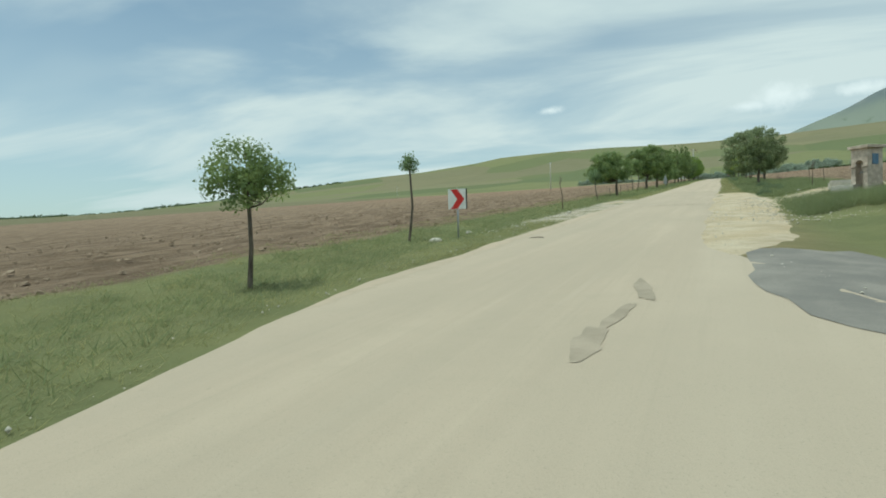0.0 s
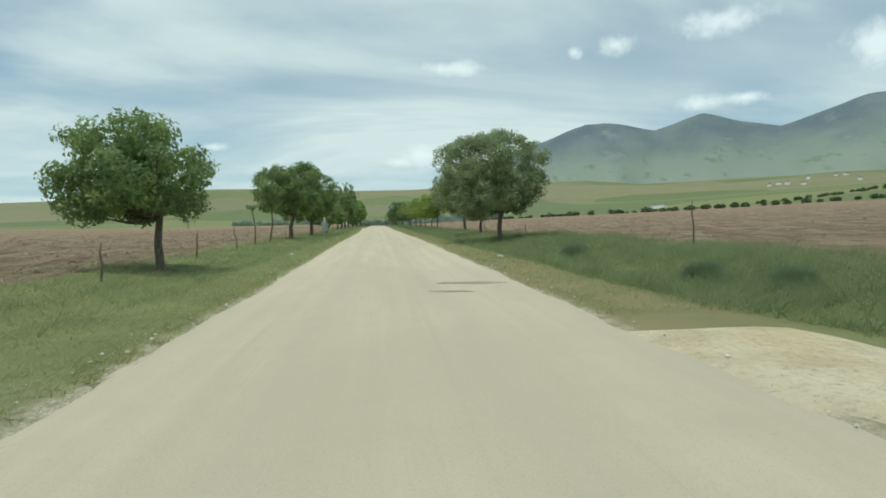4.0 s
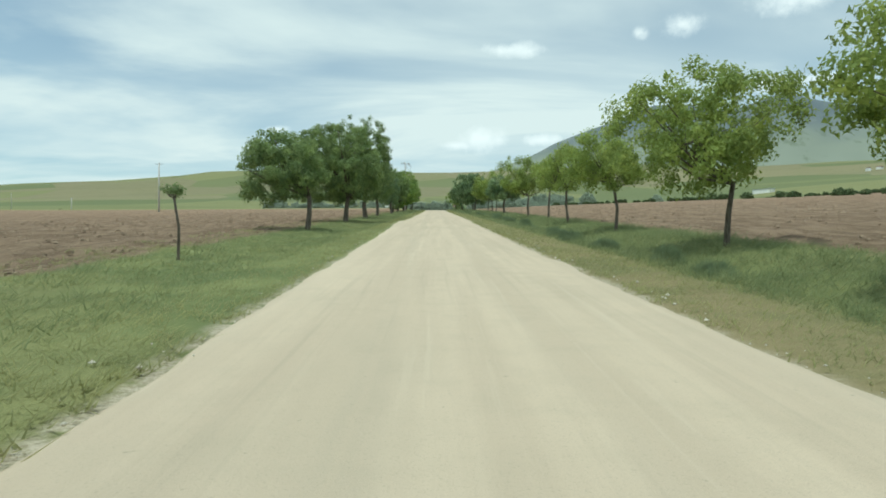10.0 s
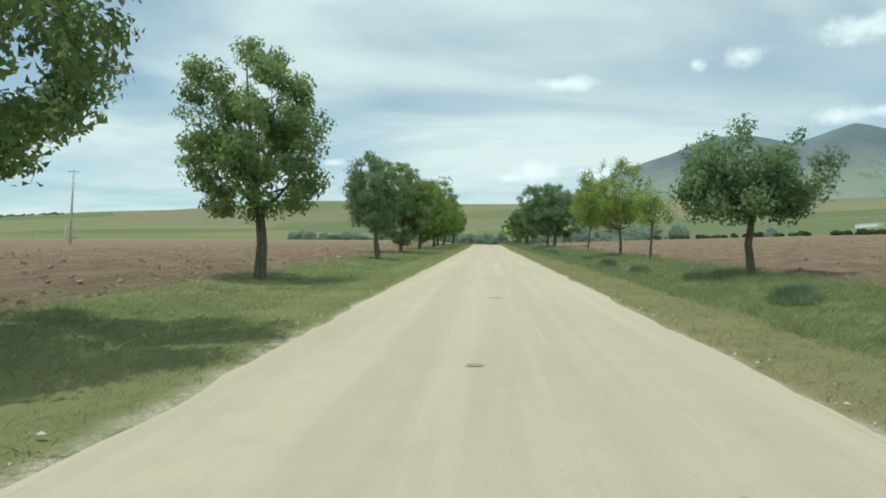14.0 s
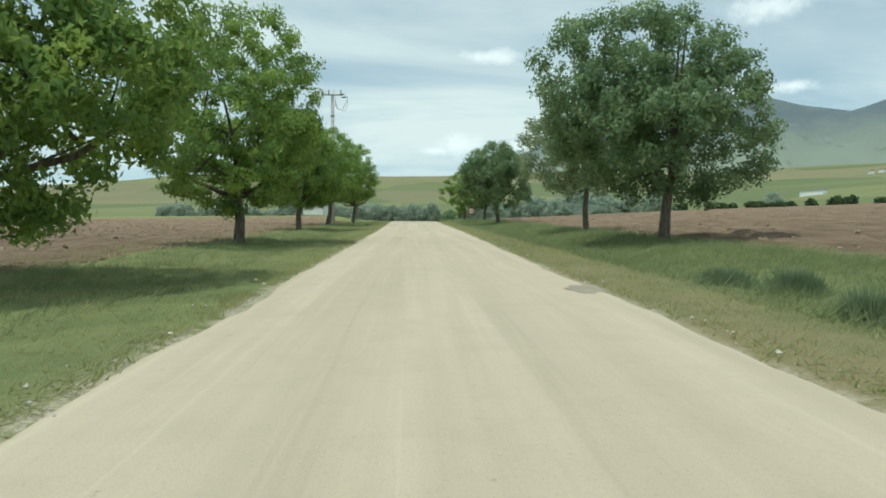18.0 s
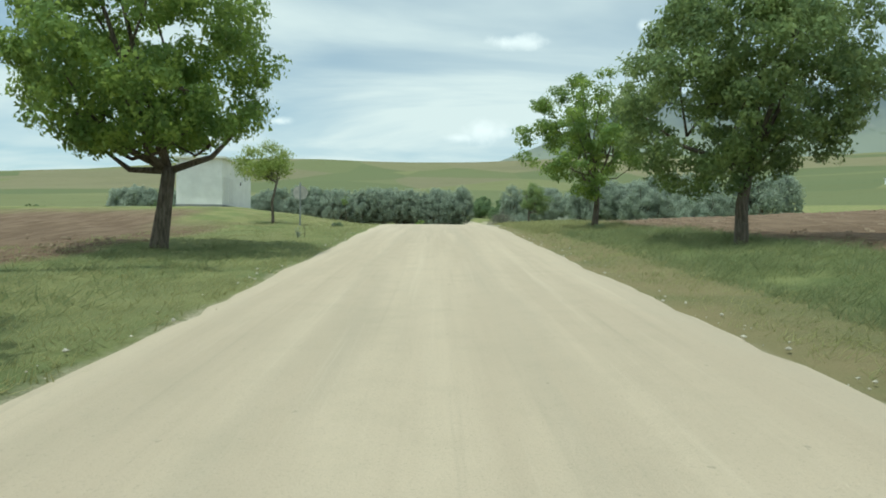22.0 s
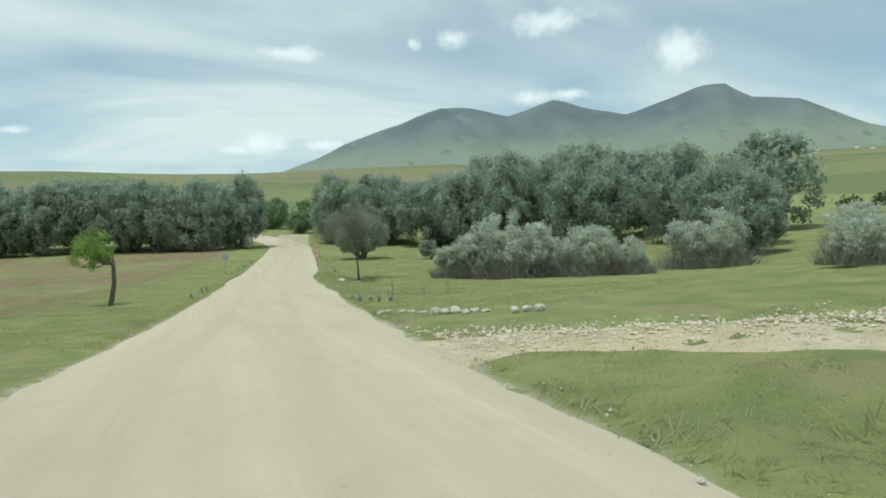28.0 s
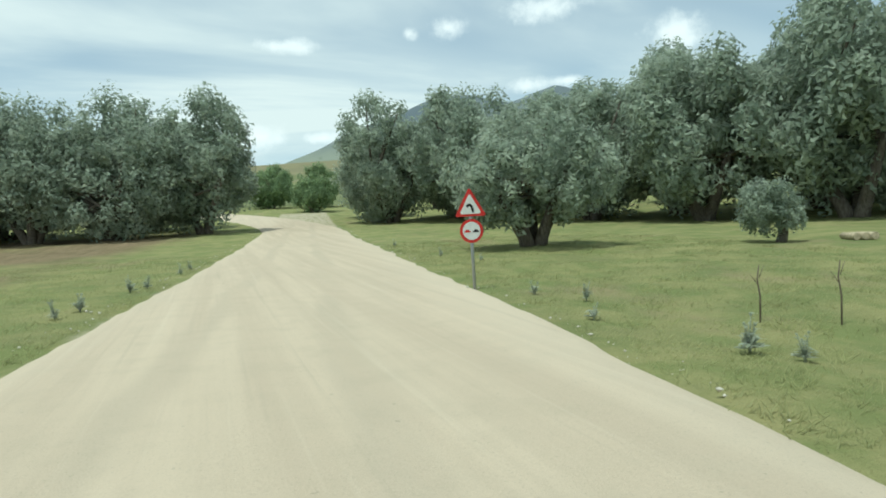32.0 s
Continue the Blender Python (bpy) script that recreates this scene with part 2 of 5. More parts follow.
    col = n.mix(n.math("MULTIPLY", n.ramp(grain, 0.52, 0.75), 0.4), col, (0.25, 0.22, 0.17))
    return (col, n.math("ADD", n.math("MULTIPLY", grain, 0.6), mid), 0.012)


ROAD = material("chip_seal", road_build, 0.92, 0.15)


def terrain_build(n, pos):
    s = n.node("ShaderNodeSeparateXYZ", {0: pos})
    x, y = s.outputs[0], s.outputs[1]
    cxv = n.math("ADD", n.math("MULTIPLY", n.math("MAXIMUM", n.math("SUBTRACT", y, 280.0), 0.0), 0.09), n.math("MULTIPLY", n.math("MAXIMUM", n.math("SUBTRACT", y, 341.0), 0.0), 0.05))
    u = n.math("SUBTRACT", x, cxv)
    big = n.noise(pos, 0.09, 4.0)
    mid = n.noise(pos, 0.6, 5.0, 0.6)
    fine = n.noise(pos, 7.0, 5.0, 0.7)
    hair = n.noise(n.scaled(pos, (1, 1, 0.3)), 38.0, 3.0, 0.7)
    wob = n.math("MULTIPLY", n.math("SUBTRACT", n.math("ADD", mid, big), 1.0), 3.2)
    # grass
    grass = n.mix(n.ramp(mid, 0.33, 0.68), (0.15, 0.185, 0.076), (0.25, 0.272, 0.112))
    grass = n.mix(n.math("MULTIPLY", n.ramp(big, 0.46, 0.68), 0.45), grass, (0.3, 0.28, 0.13))
    grass = n.mix(n.math("MULTIPLY", n.ramp(hair, 0.5, 0.75), 0.5), grass, (0.18, 0.2, 0.085))
    grazed = n.math("MULTIPLY", n.ramp(y, 240.0, 275.0), n.math("ADD", n.math("MULTIPLY", n.ramp(mid, 0.3, 0.7), 0.4), 0.5))
    grass = n.mix(grazed, grass, n.mix(n.ramp(n.noise(pos, 0.8, 5.0, 0.65), 0.38, 0.62), (0.21, 0.24, 0.09), (0.33, 0.31, 0.14)))
    bare = n.math("MULTIPLY", n.ramp(y, 246.0, 268.0), n.ramp(n.noise(n.scaled(pos, (1.0, 0.5, 1.0)), 0.45, 5.0, 0.62), 0.55, 0.7))
    grass = n.mix(n.math("MULTIPLY", bare, 0.6), grass, (0.31, 0.25, 0.15))
    grass = n.mix(n.math("MULTIPLY", n.ramp(y, 25.0, -10.0), 0.45), grass, (0.195, 0.182, 0.092))
    dry = n.math("MULTIPLY", n.ramp(n.math("ADD", u, n.math("MULTIPLY", wob, 0.5)), 5.6, 3.6), n.math("MULTIPLY", n.ramp(u, 0.0, 1.0), n.ramp(y, 300.0, 280.0)))
    grass = n.mix(n.math("MULTIPLY", dry, n.math("ADD", n.math("MULTIPLY", n.ramp(mid, 0.3, 0.6), 0.4), 0.36)), grass, (0.295, 0.232, 0.132))
    # ploughed soil, rows along the lane
    rows = n.noise(n.scaled(pos, (1.6, 0.25, 1.0)), 1.4, 5.0, 0.65)
    soil = n.mix(n.ramp(rows, 0.34, 0.68), (0.2, 0.143, 0.094), (0.375, 0.278, 0.188))
    soil = n.mix(n.math("MULTIPLY", n.ramp(fine, 0.5, 0.72), 0.6), soil, (0.37, 0.295, 0.21))
    red = n.ramp(n.math("ADD", y, n.math("MULTIPLY", wob, 14.0)), 40.0, 160.0)
    soil = n.mix(n.math("MULTIPLY", red, 0.35), soil, (0.3, 0.195, 0.13))
    # far quilt of pasture and crops
    cell = n.node("ShaderNodeTexVoronoi", {"Vector": n.node("ShaderNodeVectorMath", {0: n.scaled(pos, (1.0, 0.55, 0.0)), 1: n.node("ShaderNodeTexNoise", {"Vector": pos, "Scale": 0.006}).outputs["Color"]}, operation="ADD").outputs[0], "Scale": 0.0042, "Randomness": 0.9})
    tone = n.node("ShaderNodeSeparateColor", {0: cell.outputs["Color"]})
    far = n.mix(n.ramp(tone.outputs[0], 0.1, 0.9), (0.145, 0.17, 0.08), (0.21, 0.217, 0.1))
    far = n.mix(n.math("MULTIPLY", n.ramp(tone.outputs[1], 0.52, 0.62), 0.65), far, (0.24, 0.208, 0.13))
    far = n.mix(n.math("MULTIPLY", n.ramp(n.noise(pos, 0.02, 6.0, 0.62), 0.45, 0.72), 0.4), far, (0.16, 0.165, 0.072))
    scrub = n.noise(pos, 0.11, 3.0, 0.6)
    far = n.mix(n.math("MULTIPLY", n.ramp(scrub, 0.66, 0.74), 0.7), far, (0.035, 0.055, 0.022))
    # where each lies
    left = n.math("MULTIPLY", n.ramp(n.math("ADD", u, n.math("MULTIPLY", wob, 0.5)), -7.5, -8.3), n.ramp(n.math("ADD", n.math("ADD", y, n.math("MULTIPLY", n.ramp(u, -10.5, -12.5), -7.0)), n.math("MULTIPLY", wob, 1.5)), 262.0, 254.0))
    right = n.math("MULTIPLY", n.ramp(n.math("ADD", n.math("ADD", u, n.math("MULTIPLY", n.ramp(y, 246.0, 264.0), 1.4)), n.math("MULTIPLY", wob, 0.6)), 8.6, 9.8), n.ramp(n.math("ADD", y, n.math("MULTIPLY", wob, 2.0)), 300.0, 292.0))
    low = n.math("MULTIPLY", n.math("MULTIPLY", n.ramp(n.math("ADD", u, wob), -6.5, -9.5), n.ramp(y, 318.0, 324.0)), n.math("MULTIPLY", n.ramp(y, 402.0, 396.0), n.ramp(big, 0.3, 0.6)))
    plough = n.math("MAXIMUM", n.math("MAXIMUM", left, right), n.math("MULTIPLY", low, 0.75))
    near = n.mix(plough, grass, soil)
    reach = n.math("ADD", n.math("MAXIMUM", n.math("SUBTRACT", n.math("ABSOLUTE", x), 130.0), 0.0), n.math("MAXIMUM", n.math("SUBTRACT", y, 420.0), 0.0))
    col = n.mix(n.ramp(n.math("ADD", reach, n.math("MULTIPLY", wob, 4.0)), 20.0, 26.0), near, far)
    # gravelly shoulder
    rim = n.ramp(n.math("ADD", n.math("ABSOLUTE", u), n.math("MULTIPLY", n.math("SUBTRACT", mid, 0.5), 0.7)), 2.85, 2.55)
    rim = n.math("MULTIPLY", n.math("MULTIPLY", n.math("MULTIPLY", rim, n.ramp(y, -35.0, -31.0)), n.ramp(y, 424.0, 420.0)), n.ramp(n.noise(pos, 3.0, 4.0), 0.3, 0.55))
    near_start = n.math("MULTIPLY", n.ramp(y, -1.0, -6.0), n.ramp(y, -30.0, -24.0))
    wide = n.math("MULTIPLY", near_start, n.math("MULTIPLY", n.ramp(u, -4.9, -4.1), n.ramp(u, 0.0, -2.0)))
    wide = n.math("MULTIPLY", wide, n.ramp(mid, 0.36, 0.52))
    pebble = n.noise(pos, 24.0, 3.0, 0.7)
    stone = n.mix(n.ramp(pebble, 0.35, 0.65), (0.4, 0.34, 0.25), (0.6, 0.53, 0.41))
    col = n.mix(n.math("MAXIMUM", n.math("MULTIPLY", rim, 0.9), wide), col, stone)
    relief = n.math("ADD", n.math("MULTIPLY", fine, n.math("ADD", n.math("MULTIPLY", plough, 1.6), 0.5)), n.math("MULTIPLY", hair, 0.3))
    return (col, relief, 0.1)


TERRAIN = material("land", terrain_build, 0.95, 0.1)


def mountain_build(n, pos):
    k = n.noise(pos, 0.0035, 6.0, 0.6)
    g = n.noise(pos, 0.004, 6.0, 0.6)
    s = n.node("ShaderNodeSeparateXYZ", {0: pos})
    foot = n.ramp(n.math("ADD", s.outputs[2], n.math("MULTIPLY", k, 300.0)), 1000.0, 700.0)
    # distance haze is painted into these blue-grey slopes and the paler green foot
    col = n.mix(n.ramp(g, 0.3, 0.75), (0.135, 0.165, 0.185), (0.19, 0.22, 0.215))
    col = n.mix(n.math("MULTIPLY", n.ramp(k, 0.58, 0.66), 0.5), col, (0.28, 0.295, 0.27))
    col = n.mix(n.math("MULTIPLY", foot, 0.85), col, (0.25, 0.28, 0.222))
    hedge = n.noise(n.scaled(pos, (1.0, 0.35, 1.0)), 0.012, 5.0, 0.6)
    col = n.mix(n.math("MULTIPLY", n.math("MULTIPLY", foot, n.ramp(hedge, 0.56, 0.66)), 0.55), col, (0.13, 0.16, 0.105))
    return (col,)


MOUNTAIN = material("hazy_mountain_scrub", mountain_build, 1.0, 0.0)


def dirt_build(n, pos):
    k, f, c = n.noise(pos, 1.2, 5.0), n.noise(pos, 14.0, 5.0, 0.7), n.noise(pos, 0.35, 3.0)
    col = n.mix(n.ramp(k, 0.3, 0.7), (0.5, 0.41, 0.275), (0.66, 0.565, 0.41))
    col = n.mix(n.math("MULTIPLY", n.ramp(c, 0.45, 0.7), 0.6), col, (0.6, 0.475, 0.29))
    lump = n.node("ShaderNodeTexVoronoi", {"Vector": pos, "Scale": 9.0}).outputs["Distance"]
    col = n.mix(n.math("MULTIPLY", n.math("MULTIPLY", n.ramp(lump, 0.34, 0.12), n.ramp(k, 0.4, 0.6)), 0.4), col, (0.68, 0.6, 0.46))
    col = n.mix(n.math("MULTIPLY", n.ramp(f, 0.52, 0.7), 0.6), col, (0.3, 0.25, 0.175))
    return (col, n.math("SUBTRACT", f, lump), 0.05)


DIRT = material("pale_dirt", dirt_build, 0.95, 0.1)


def tar_shade_build(n, pos):
    k, f = n.noise(pos, 1.5, 4.0), n.noise(pos, 60.0, 3.0, 0.7)
    col = n.mix(n.ramp(k, 0.35, 0.7), (0.318, 0.272, 0.205), (0.405, 0.348, 0.265))
    return (n.mix(n.math("MULTIPLY", n.ramp(f, 0.5, 0.7), 0.5), col, (0.223, 0.199, 0.163)), f, 0.006)


TAR_SHADE = material("tar_and_shade_patch", tar_shade_build, 0.95, 0.08)


def stain_build(n, pos):
    k, f = n.noise(pos, 2.5, 4.0), n.noise(pos, 55.0, 3.0, 0.7)
    col = n.mix(n.ramp(k, 0.35, 0.7), (0.345, 0.295, 0.22), (0.44, 0.37, 0.28))
    return (n.mix(n.math("MULTIPLY", n.ramp(f, 0.5, 0.75), 0.4), col, (0.24, 0.21, 0.16)), f, 0.008)


STAIN = material("worn_streak", stain_build, 0.92, 0.15)


def clod_build(n, pos):
    r = n.node("ShaderNodeNewGeometry").outputs["Random Per Island"]
    k = n.noise(pos, 18.0, 4.0)
    return (n.mix(n.math("MULTIPLY", n.math("ADD", r, k), 0.5), (0.225, 0.168, 0.115), (0.45, 0.35, 0.25)), k, 0.02)


def apron_build(n, pos):
    k, f = n.noise(pos, 1.1, 5.0), n.noise(pos, 55.0, 3.0, 0.7)
    col = n.mix(n.ramp(k, 0.35, 0.7), (0.21, 0.198, 0.175), (0.3, 0.277, 0.237))
    return (n.mix(n.math("MULTIPLY", n.ramp(f, 0.5, 0.7), 0.5), col, (0.12, 0.113, 0.1)), f, 0.006)


APRON = material("old_tar_apron", apron_build, 0.85, 0.2)
CLOD = material("soil_clods", clod_build, 0.95, 0.1)


def rock_build(n, pos):
    k, f = n.noise(pos, 4.0, 6.0, 0.65), n.noise(pos, 40.0, 3.0)
    return (n.mix(n.ramp(k, 0.3, 0.7), (0.46, 0.42, 0.34), (0.72, 0.68, 0.58)), n.math("ADD", k, f), 0.03)


ROCK = material("pale_rock", rock_build, 0.9)


def ashlar_build(n, pos):
    k, f = n.noise(pos, 5.0, 5.0), n.noise(pos, 50.0, 3.0)
    col = n.mix(n.ramp(k, 0.35, 0.7), (0.46, 0.375, 0.3), (0.64, 0.545, 0.45))
    return (col, f, 0.006)


ASHLAR = material("pink_ashlar", ashlar_build, 0.85)
PALE_STONE = painted("pale_stone_rim", (0.62, 0.58, 0.5), 0.9, 0.14, 4.0)
PALE_SAND = painted("pale_sand", (0.68, 0.59, 0.45), 0.95, 0.14, 6.0)
CONCRETE = painted("concrete", (0.63, 0.61, 0.57), 0.9, 0.16, 3.0)
PLASTER = painted("white_render", (0.88, 0.88, 0.86), 0.85, 0.05, 1.6)
PLINTH = painted("grey_plinth", (0.3, 0.31, 0.31), 0.85, 0.12, 3.0)
GALV = painted("galvanised_steel", (0.42, 0.44, 0.45), 0.45, 0.12, 8.0, 0.6)
WHITE = painted("sign_white", (0.78, 0.78, 0.76), 0.4, 0.06, 9.0)
RED = painted("sign_red", (0.6, 0.035, 0.03), 0.4, 0.08, 9.0)
BLACK = painted("sign_black", (0.02, 0.02, 0.022), 0.4, 0.05, 9.0)
BLUE = painted("plaque_blue", (0.14, 0.24, 0.36), 0.4, 0.15, 14.0)
LOUVRE = painted("grey_louvre", (0.45, 0.46, 0.45), 0.6, 0.1, 8.0)
WOOD = painted("weathered_post", (0.2, 0.16, 0.12), 0.95, 0.2, 9.0)
PORCELAIN = painted("brown_insulator", (0.2, 0.1, 0.06), 0.25, 0.1, 9.0)
LOG = painted("cut_log", (0.6, 0.5, 0.34), 0.9, 0.2, 12.0)
WATER = painted("still_water", (0.06, 0.07, 0.06), 0.08, 0.05, 5.0)

# ---------------------------------------------------------------- shape of the land
PROFILE_Y = (-3000, 151, 245, 254, 262, 270, 276, 283, 292, 304, 320, 338, 350, 362, 380, 400, 415, 450, 600)
PROFILE_Z = (-207.4, 10.45, 16.7, 17.3, 17.8, 18.15, 18.2, 18.0, 17.7, 17.55, 17.3, 17.3, 17.6, 18.2, 19.2, 20.7, 22.3, 26.2, 36.0)
_py = np.arange(-400.0, 600.0, 1.0)
_pz = np.interp(_py, PROFILE_Y, PROFILE_Z)
_pk = np.exp(-0.5 * (np.arange(-12, 13) / 4.0) ** 2)
_pz[12:-12] = np.convolve(_pz, _pk / _pk.sum(), "same")[12:-12]


def profile(y):
    return np.interp(y, _py, _pz)


def smooth(v, a, b):
    k = np.clip((np.asarray(v, float) - a) / (b - a), 0, 1)
    return k * k * (3 - 2 * k)


def centre(y):
    """The lane's middle line."""
    y = np.asarray(y, float)
    bend = np.clip(y - 390, 0, 50)
    return np.where(y < 280, 0, 0.09 * (y - 280)) + 0.6 * smooth(y, 342, 352) + 0.045 * np.clip(y - 350, 0, None) - 0.0085 * bend ** 2 - 0.85 * np.clip(y - 440, 0, None) + 0.0125 * np.clip(-34 - y, 0, 40) ** 2 + 1.0 * np.clip(-74 - y, 0, None)


def ground(x, y):
    x, y = np.asarray(x, float), np.asarray(y, float)
    d = x - np.where(y < 280, 0, 0.09 * (y - 280))
    r, l = np.clip(d - 3.2, 0, None), np.clip(-d - 3.2, 0, None)
    rise = 1.08 * np.exp(-((y - 275) / 14.0) ** 2) * np.clip((-d - 4.5) / 8.0, 0, 1)
    flat = smooth(y, 308, 326)
    side = 0.05 * np.minimum(r, 30) * (1 - flat) + flat * 0.05 * np.clip(r - 25, 0, 30)
    dip = 0.55 * np.exp(-((y - 337) / 13.0) ** 2) * smooth(d, 3.0, 6.0)
    far = np.abs(d)
    ditch = np.where(d > 0, 0.22 * np.exp(-((far - 5.6) / 1.2) ** 2), 0.1 * np.exp(-((far - 5.2) / 1.2) ** 2)) * (1 - smooth(y, 238, 254))
    soft = np.clip((far - 3.4) / 2.0, 0, 1) * np.clip(2 - far / 60, 0, 1)
    side = side - ditch + soft * (0.07 * bumps(x, y, 1.7) + 0.05 * bumps(y, x, 0.9))
    rows = np.clip((far - 8.6) / 1.0, 0, 1) * np.clip((60 - far) / 20, 0, 1) * (1 - smooth(y, 246, 254))
    side = side + rows * 0.09 * np.sin(x * 5.2 + 0.4 * np.sin(y * 0.3))
    return profile(y) + side + 0.042 * np.clip(r - 30, 0, None) - 0.01 * np.clip(l - 8, 0, None) + rise - dip


SKY_AZ = (-180, -100, -75, -59, -47, -30, -20, -10, 0, 7, 20, 40, 60, 80, 110, 180)
SKY_EL = (-2.0, -1.0, 0.8, 1.7, 3.0, 5.4, 6.4, 7.1, 7.45, 7.5, 7.2, 6.8, 6.2, 5.0, 1.0, -2.0)
FOOT_EL = (-3.5, -2.0, 0.0, 0.8, 1.6, 2.4, 2.6, 2.6, 2.6, 2.8, 3.4, 4.4, 4.6, 4.0, -1.0, -3.5)


def land(x, y):
    """The whole height field: the lane's slope near by, the wide hillside far off."""
    x, y = np.asarray(x, float), np.asarray(y, float)
    dx, dy = x, y - 180.0
    R, az = np.hypot(dx, dy), np.degrees(np.arctan2(dx, dy))
    k = np.clip((R - 350) / 2100.0, 0, 1)
    el = np.interp(az, SKY_AZ, FOOT_EL) * (1 - k) + np.interp(az, SKY_AZ, SKY_EL) * k
    hill = 19.0 + R * np.tan(np.radians(el)) - np.clip(R - 2450, 0, None) * 0.16
    roll = 0.0035 * R * np.sin(x / 210.0 + 1.3) * np.cos(y / 260.0) * np.clip((R - 400) / 600, 0, 1)
    off = np.maximum(np.abs(x) - 110, np.maximum(y - 470, -90 - y))
    w = np.clip(off / 260.0, 0, 1)
    w = w * w * (3 - 2 * w)
    return ground(x, y) * (1 - w) + (hill + roll) * w


def spread(a, b, step, far, grow):
    """Coordinates at even steps from a to b, then ever wider out to far on both sides."""
    mid = list(np.arange(a, b + step / 2, step))
    s, lo, hi = step, [a], [b]
    while hi[-1] < far:
        s *= grow
        lo.append(lo[-1] - s)
        hi.append(hi[-1] + s)
    return np.array(lo[:0:-1] + mid + hi[1:])


def mesh_of(name, verts, faces, mats, smooth=False, index=None):
    me = bpy.data.meshes.new(name)
    verts = np.asarray(verts, np.float32)
    faces = np.asarray(faces, np.int32)
    k = faces.shape[1]
    me.vertices.add(len(verts))
    me.vertices.foreach_set("co", verts.ravel())
    me.loops.add(faces.size)
    me.loops.foreach_set("vertex_index", faces.ravel())
    me.polygons.add(len(faces))
    me.polygons.foreach_set("loop_start", np.arange(0, faces.size, k, dtype=np.int32))
    me.polygons.foreach_set("loop_total", np.full(len(faces), k, np.int32))
    if index is not None:
        me.polygons.foreach_set("material_index", np.asarray(index, np.int32))
    me.polygons.foreach_set("use_smooth", np.full(len(faces), smooth, bool))
    for m in mats if isinstance(mats, (list, tuple)) else [mats]:
        me.materials.append(m)
    me.update(calc_edges=True)
    me.validate()
    return me


def grid_faces(nx, ny):
    i = np.arange(nx * ny).reshape(ny, nx)
    return np.stack([i[:-1, :-1], i[:-1, 1:], i[1:, 1:], i[1:, :-1]], -1).reshape(-1, 4)


rng = np.random.default_rng(7)


def bumps(x, y, s):
    """Smooth repeatable unevenness."""
    return (np.sin(x * 1.7 / s + 0.3) * np.cos(y * 1.3 / s + 1.1) + 0.6 * np.sin(x * 3.1 / s + y * 2.3 / s) + 0.35 * np.cos(y * 5.3 / s - x * 4.1 / s)) / 1.95


xs = spread(-16, 18, 0.5, 3100, 1.13)
ys = spread(-90, 440, 1.0, 3000, 1.16)
X, Y = np.meshgrid(xs, ys)
Z = land(X, Y)
CX = centre(Y)
Z = np.where(np.abs(X - CX) < 3.0, Z - 0.05, Z)
ob = new("ground", mesh_of("ground", np.stack([X, Y, Z], -1).reshape(-1, 3), grid_faces(len(xs), len(ys)), TERRAIN, True))
tagged(ob, "rolling farmland with grass verges and ploughed brown fields", "ground", kind="structure")

# the mountain behind the plain
M_AZ = (-12, 3.4, 6.6, 11.2, 16.1, 19.8, 21.3, 25.7, 28.2, 29.7, 32.5, 35.7, 38.4, 41.8, 43.5, 45.5, 48.8, 51.1, 53.2, 56, 63, 80)
M_EL = (5.0, 6.2, 7.5, 9.5, 11.1, 12.5, 12.5, 11.6, 12.3, 12.5, 11.8, 11.0, 11.5, 12.1, 12.3, 11.1, 10.6, 9.4, 8.1, 7.0, 5.4, 3.0)
maz = np.arange(-12, 80.1, 0.25)
mr = np.linspace(0, 1, 46)
A, S = np.meshgrid(maz, mr)
crest = np.interp(A, M_AZ, M_EL)
R = 2900 + 1780 * S
rg = np.random.default_rng(71)
gully = 0.0
for f in (0.22, 0.31, 0.47, 0.7, 1.05, 1.6):
    for _ in range(3):
        gully = gully + 0.35 / f ** 0.8 * np.sin(f * (A + rg.uniform(-14, 14) * S) + rg.uniform(0, 6.28))
gully = gully * S * (1 - S) * 0.8
lift = np.where(S < 0.86, (S / 0.86) ** 1.5, 1 - (S - 0.86) * 1.6)
el = 3.0 + (crest - 3.0) * lift + gully * np.clip((crest - 6) / 5, 0, 1)
ME, MN = 2.0 + R * np.sin(np.radians(A)), 170 + R * np.cos(np.radians(A))
MZ = 19 + R * np.tan(np.radians(el))
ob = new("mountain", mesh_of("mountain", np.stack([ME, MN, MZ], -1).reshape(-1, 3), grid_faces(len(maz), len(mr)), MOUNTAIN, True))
tagged(ob, "distant green and grey mountain ridge with three summits, haze put into its colour", "mountain", kind="structure")


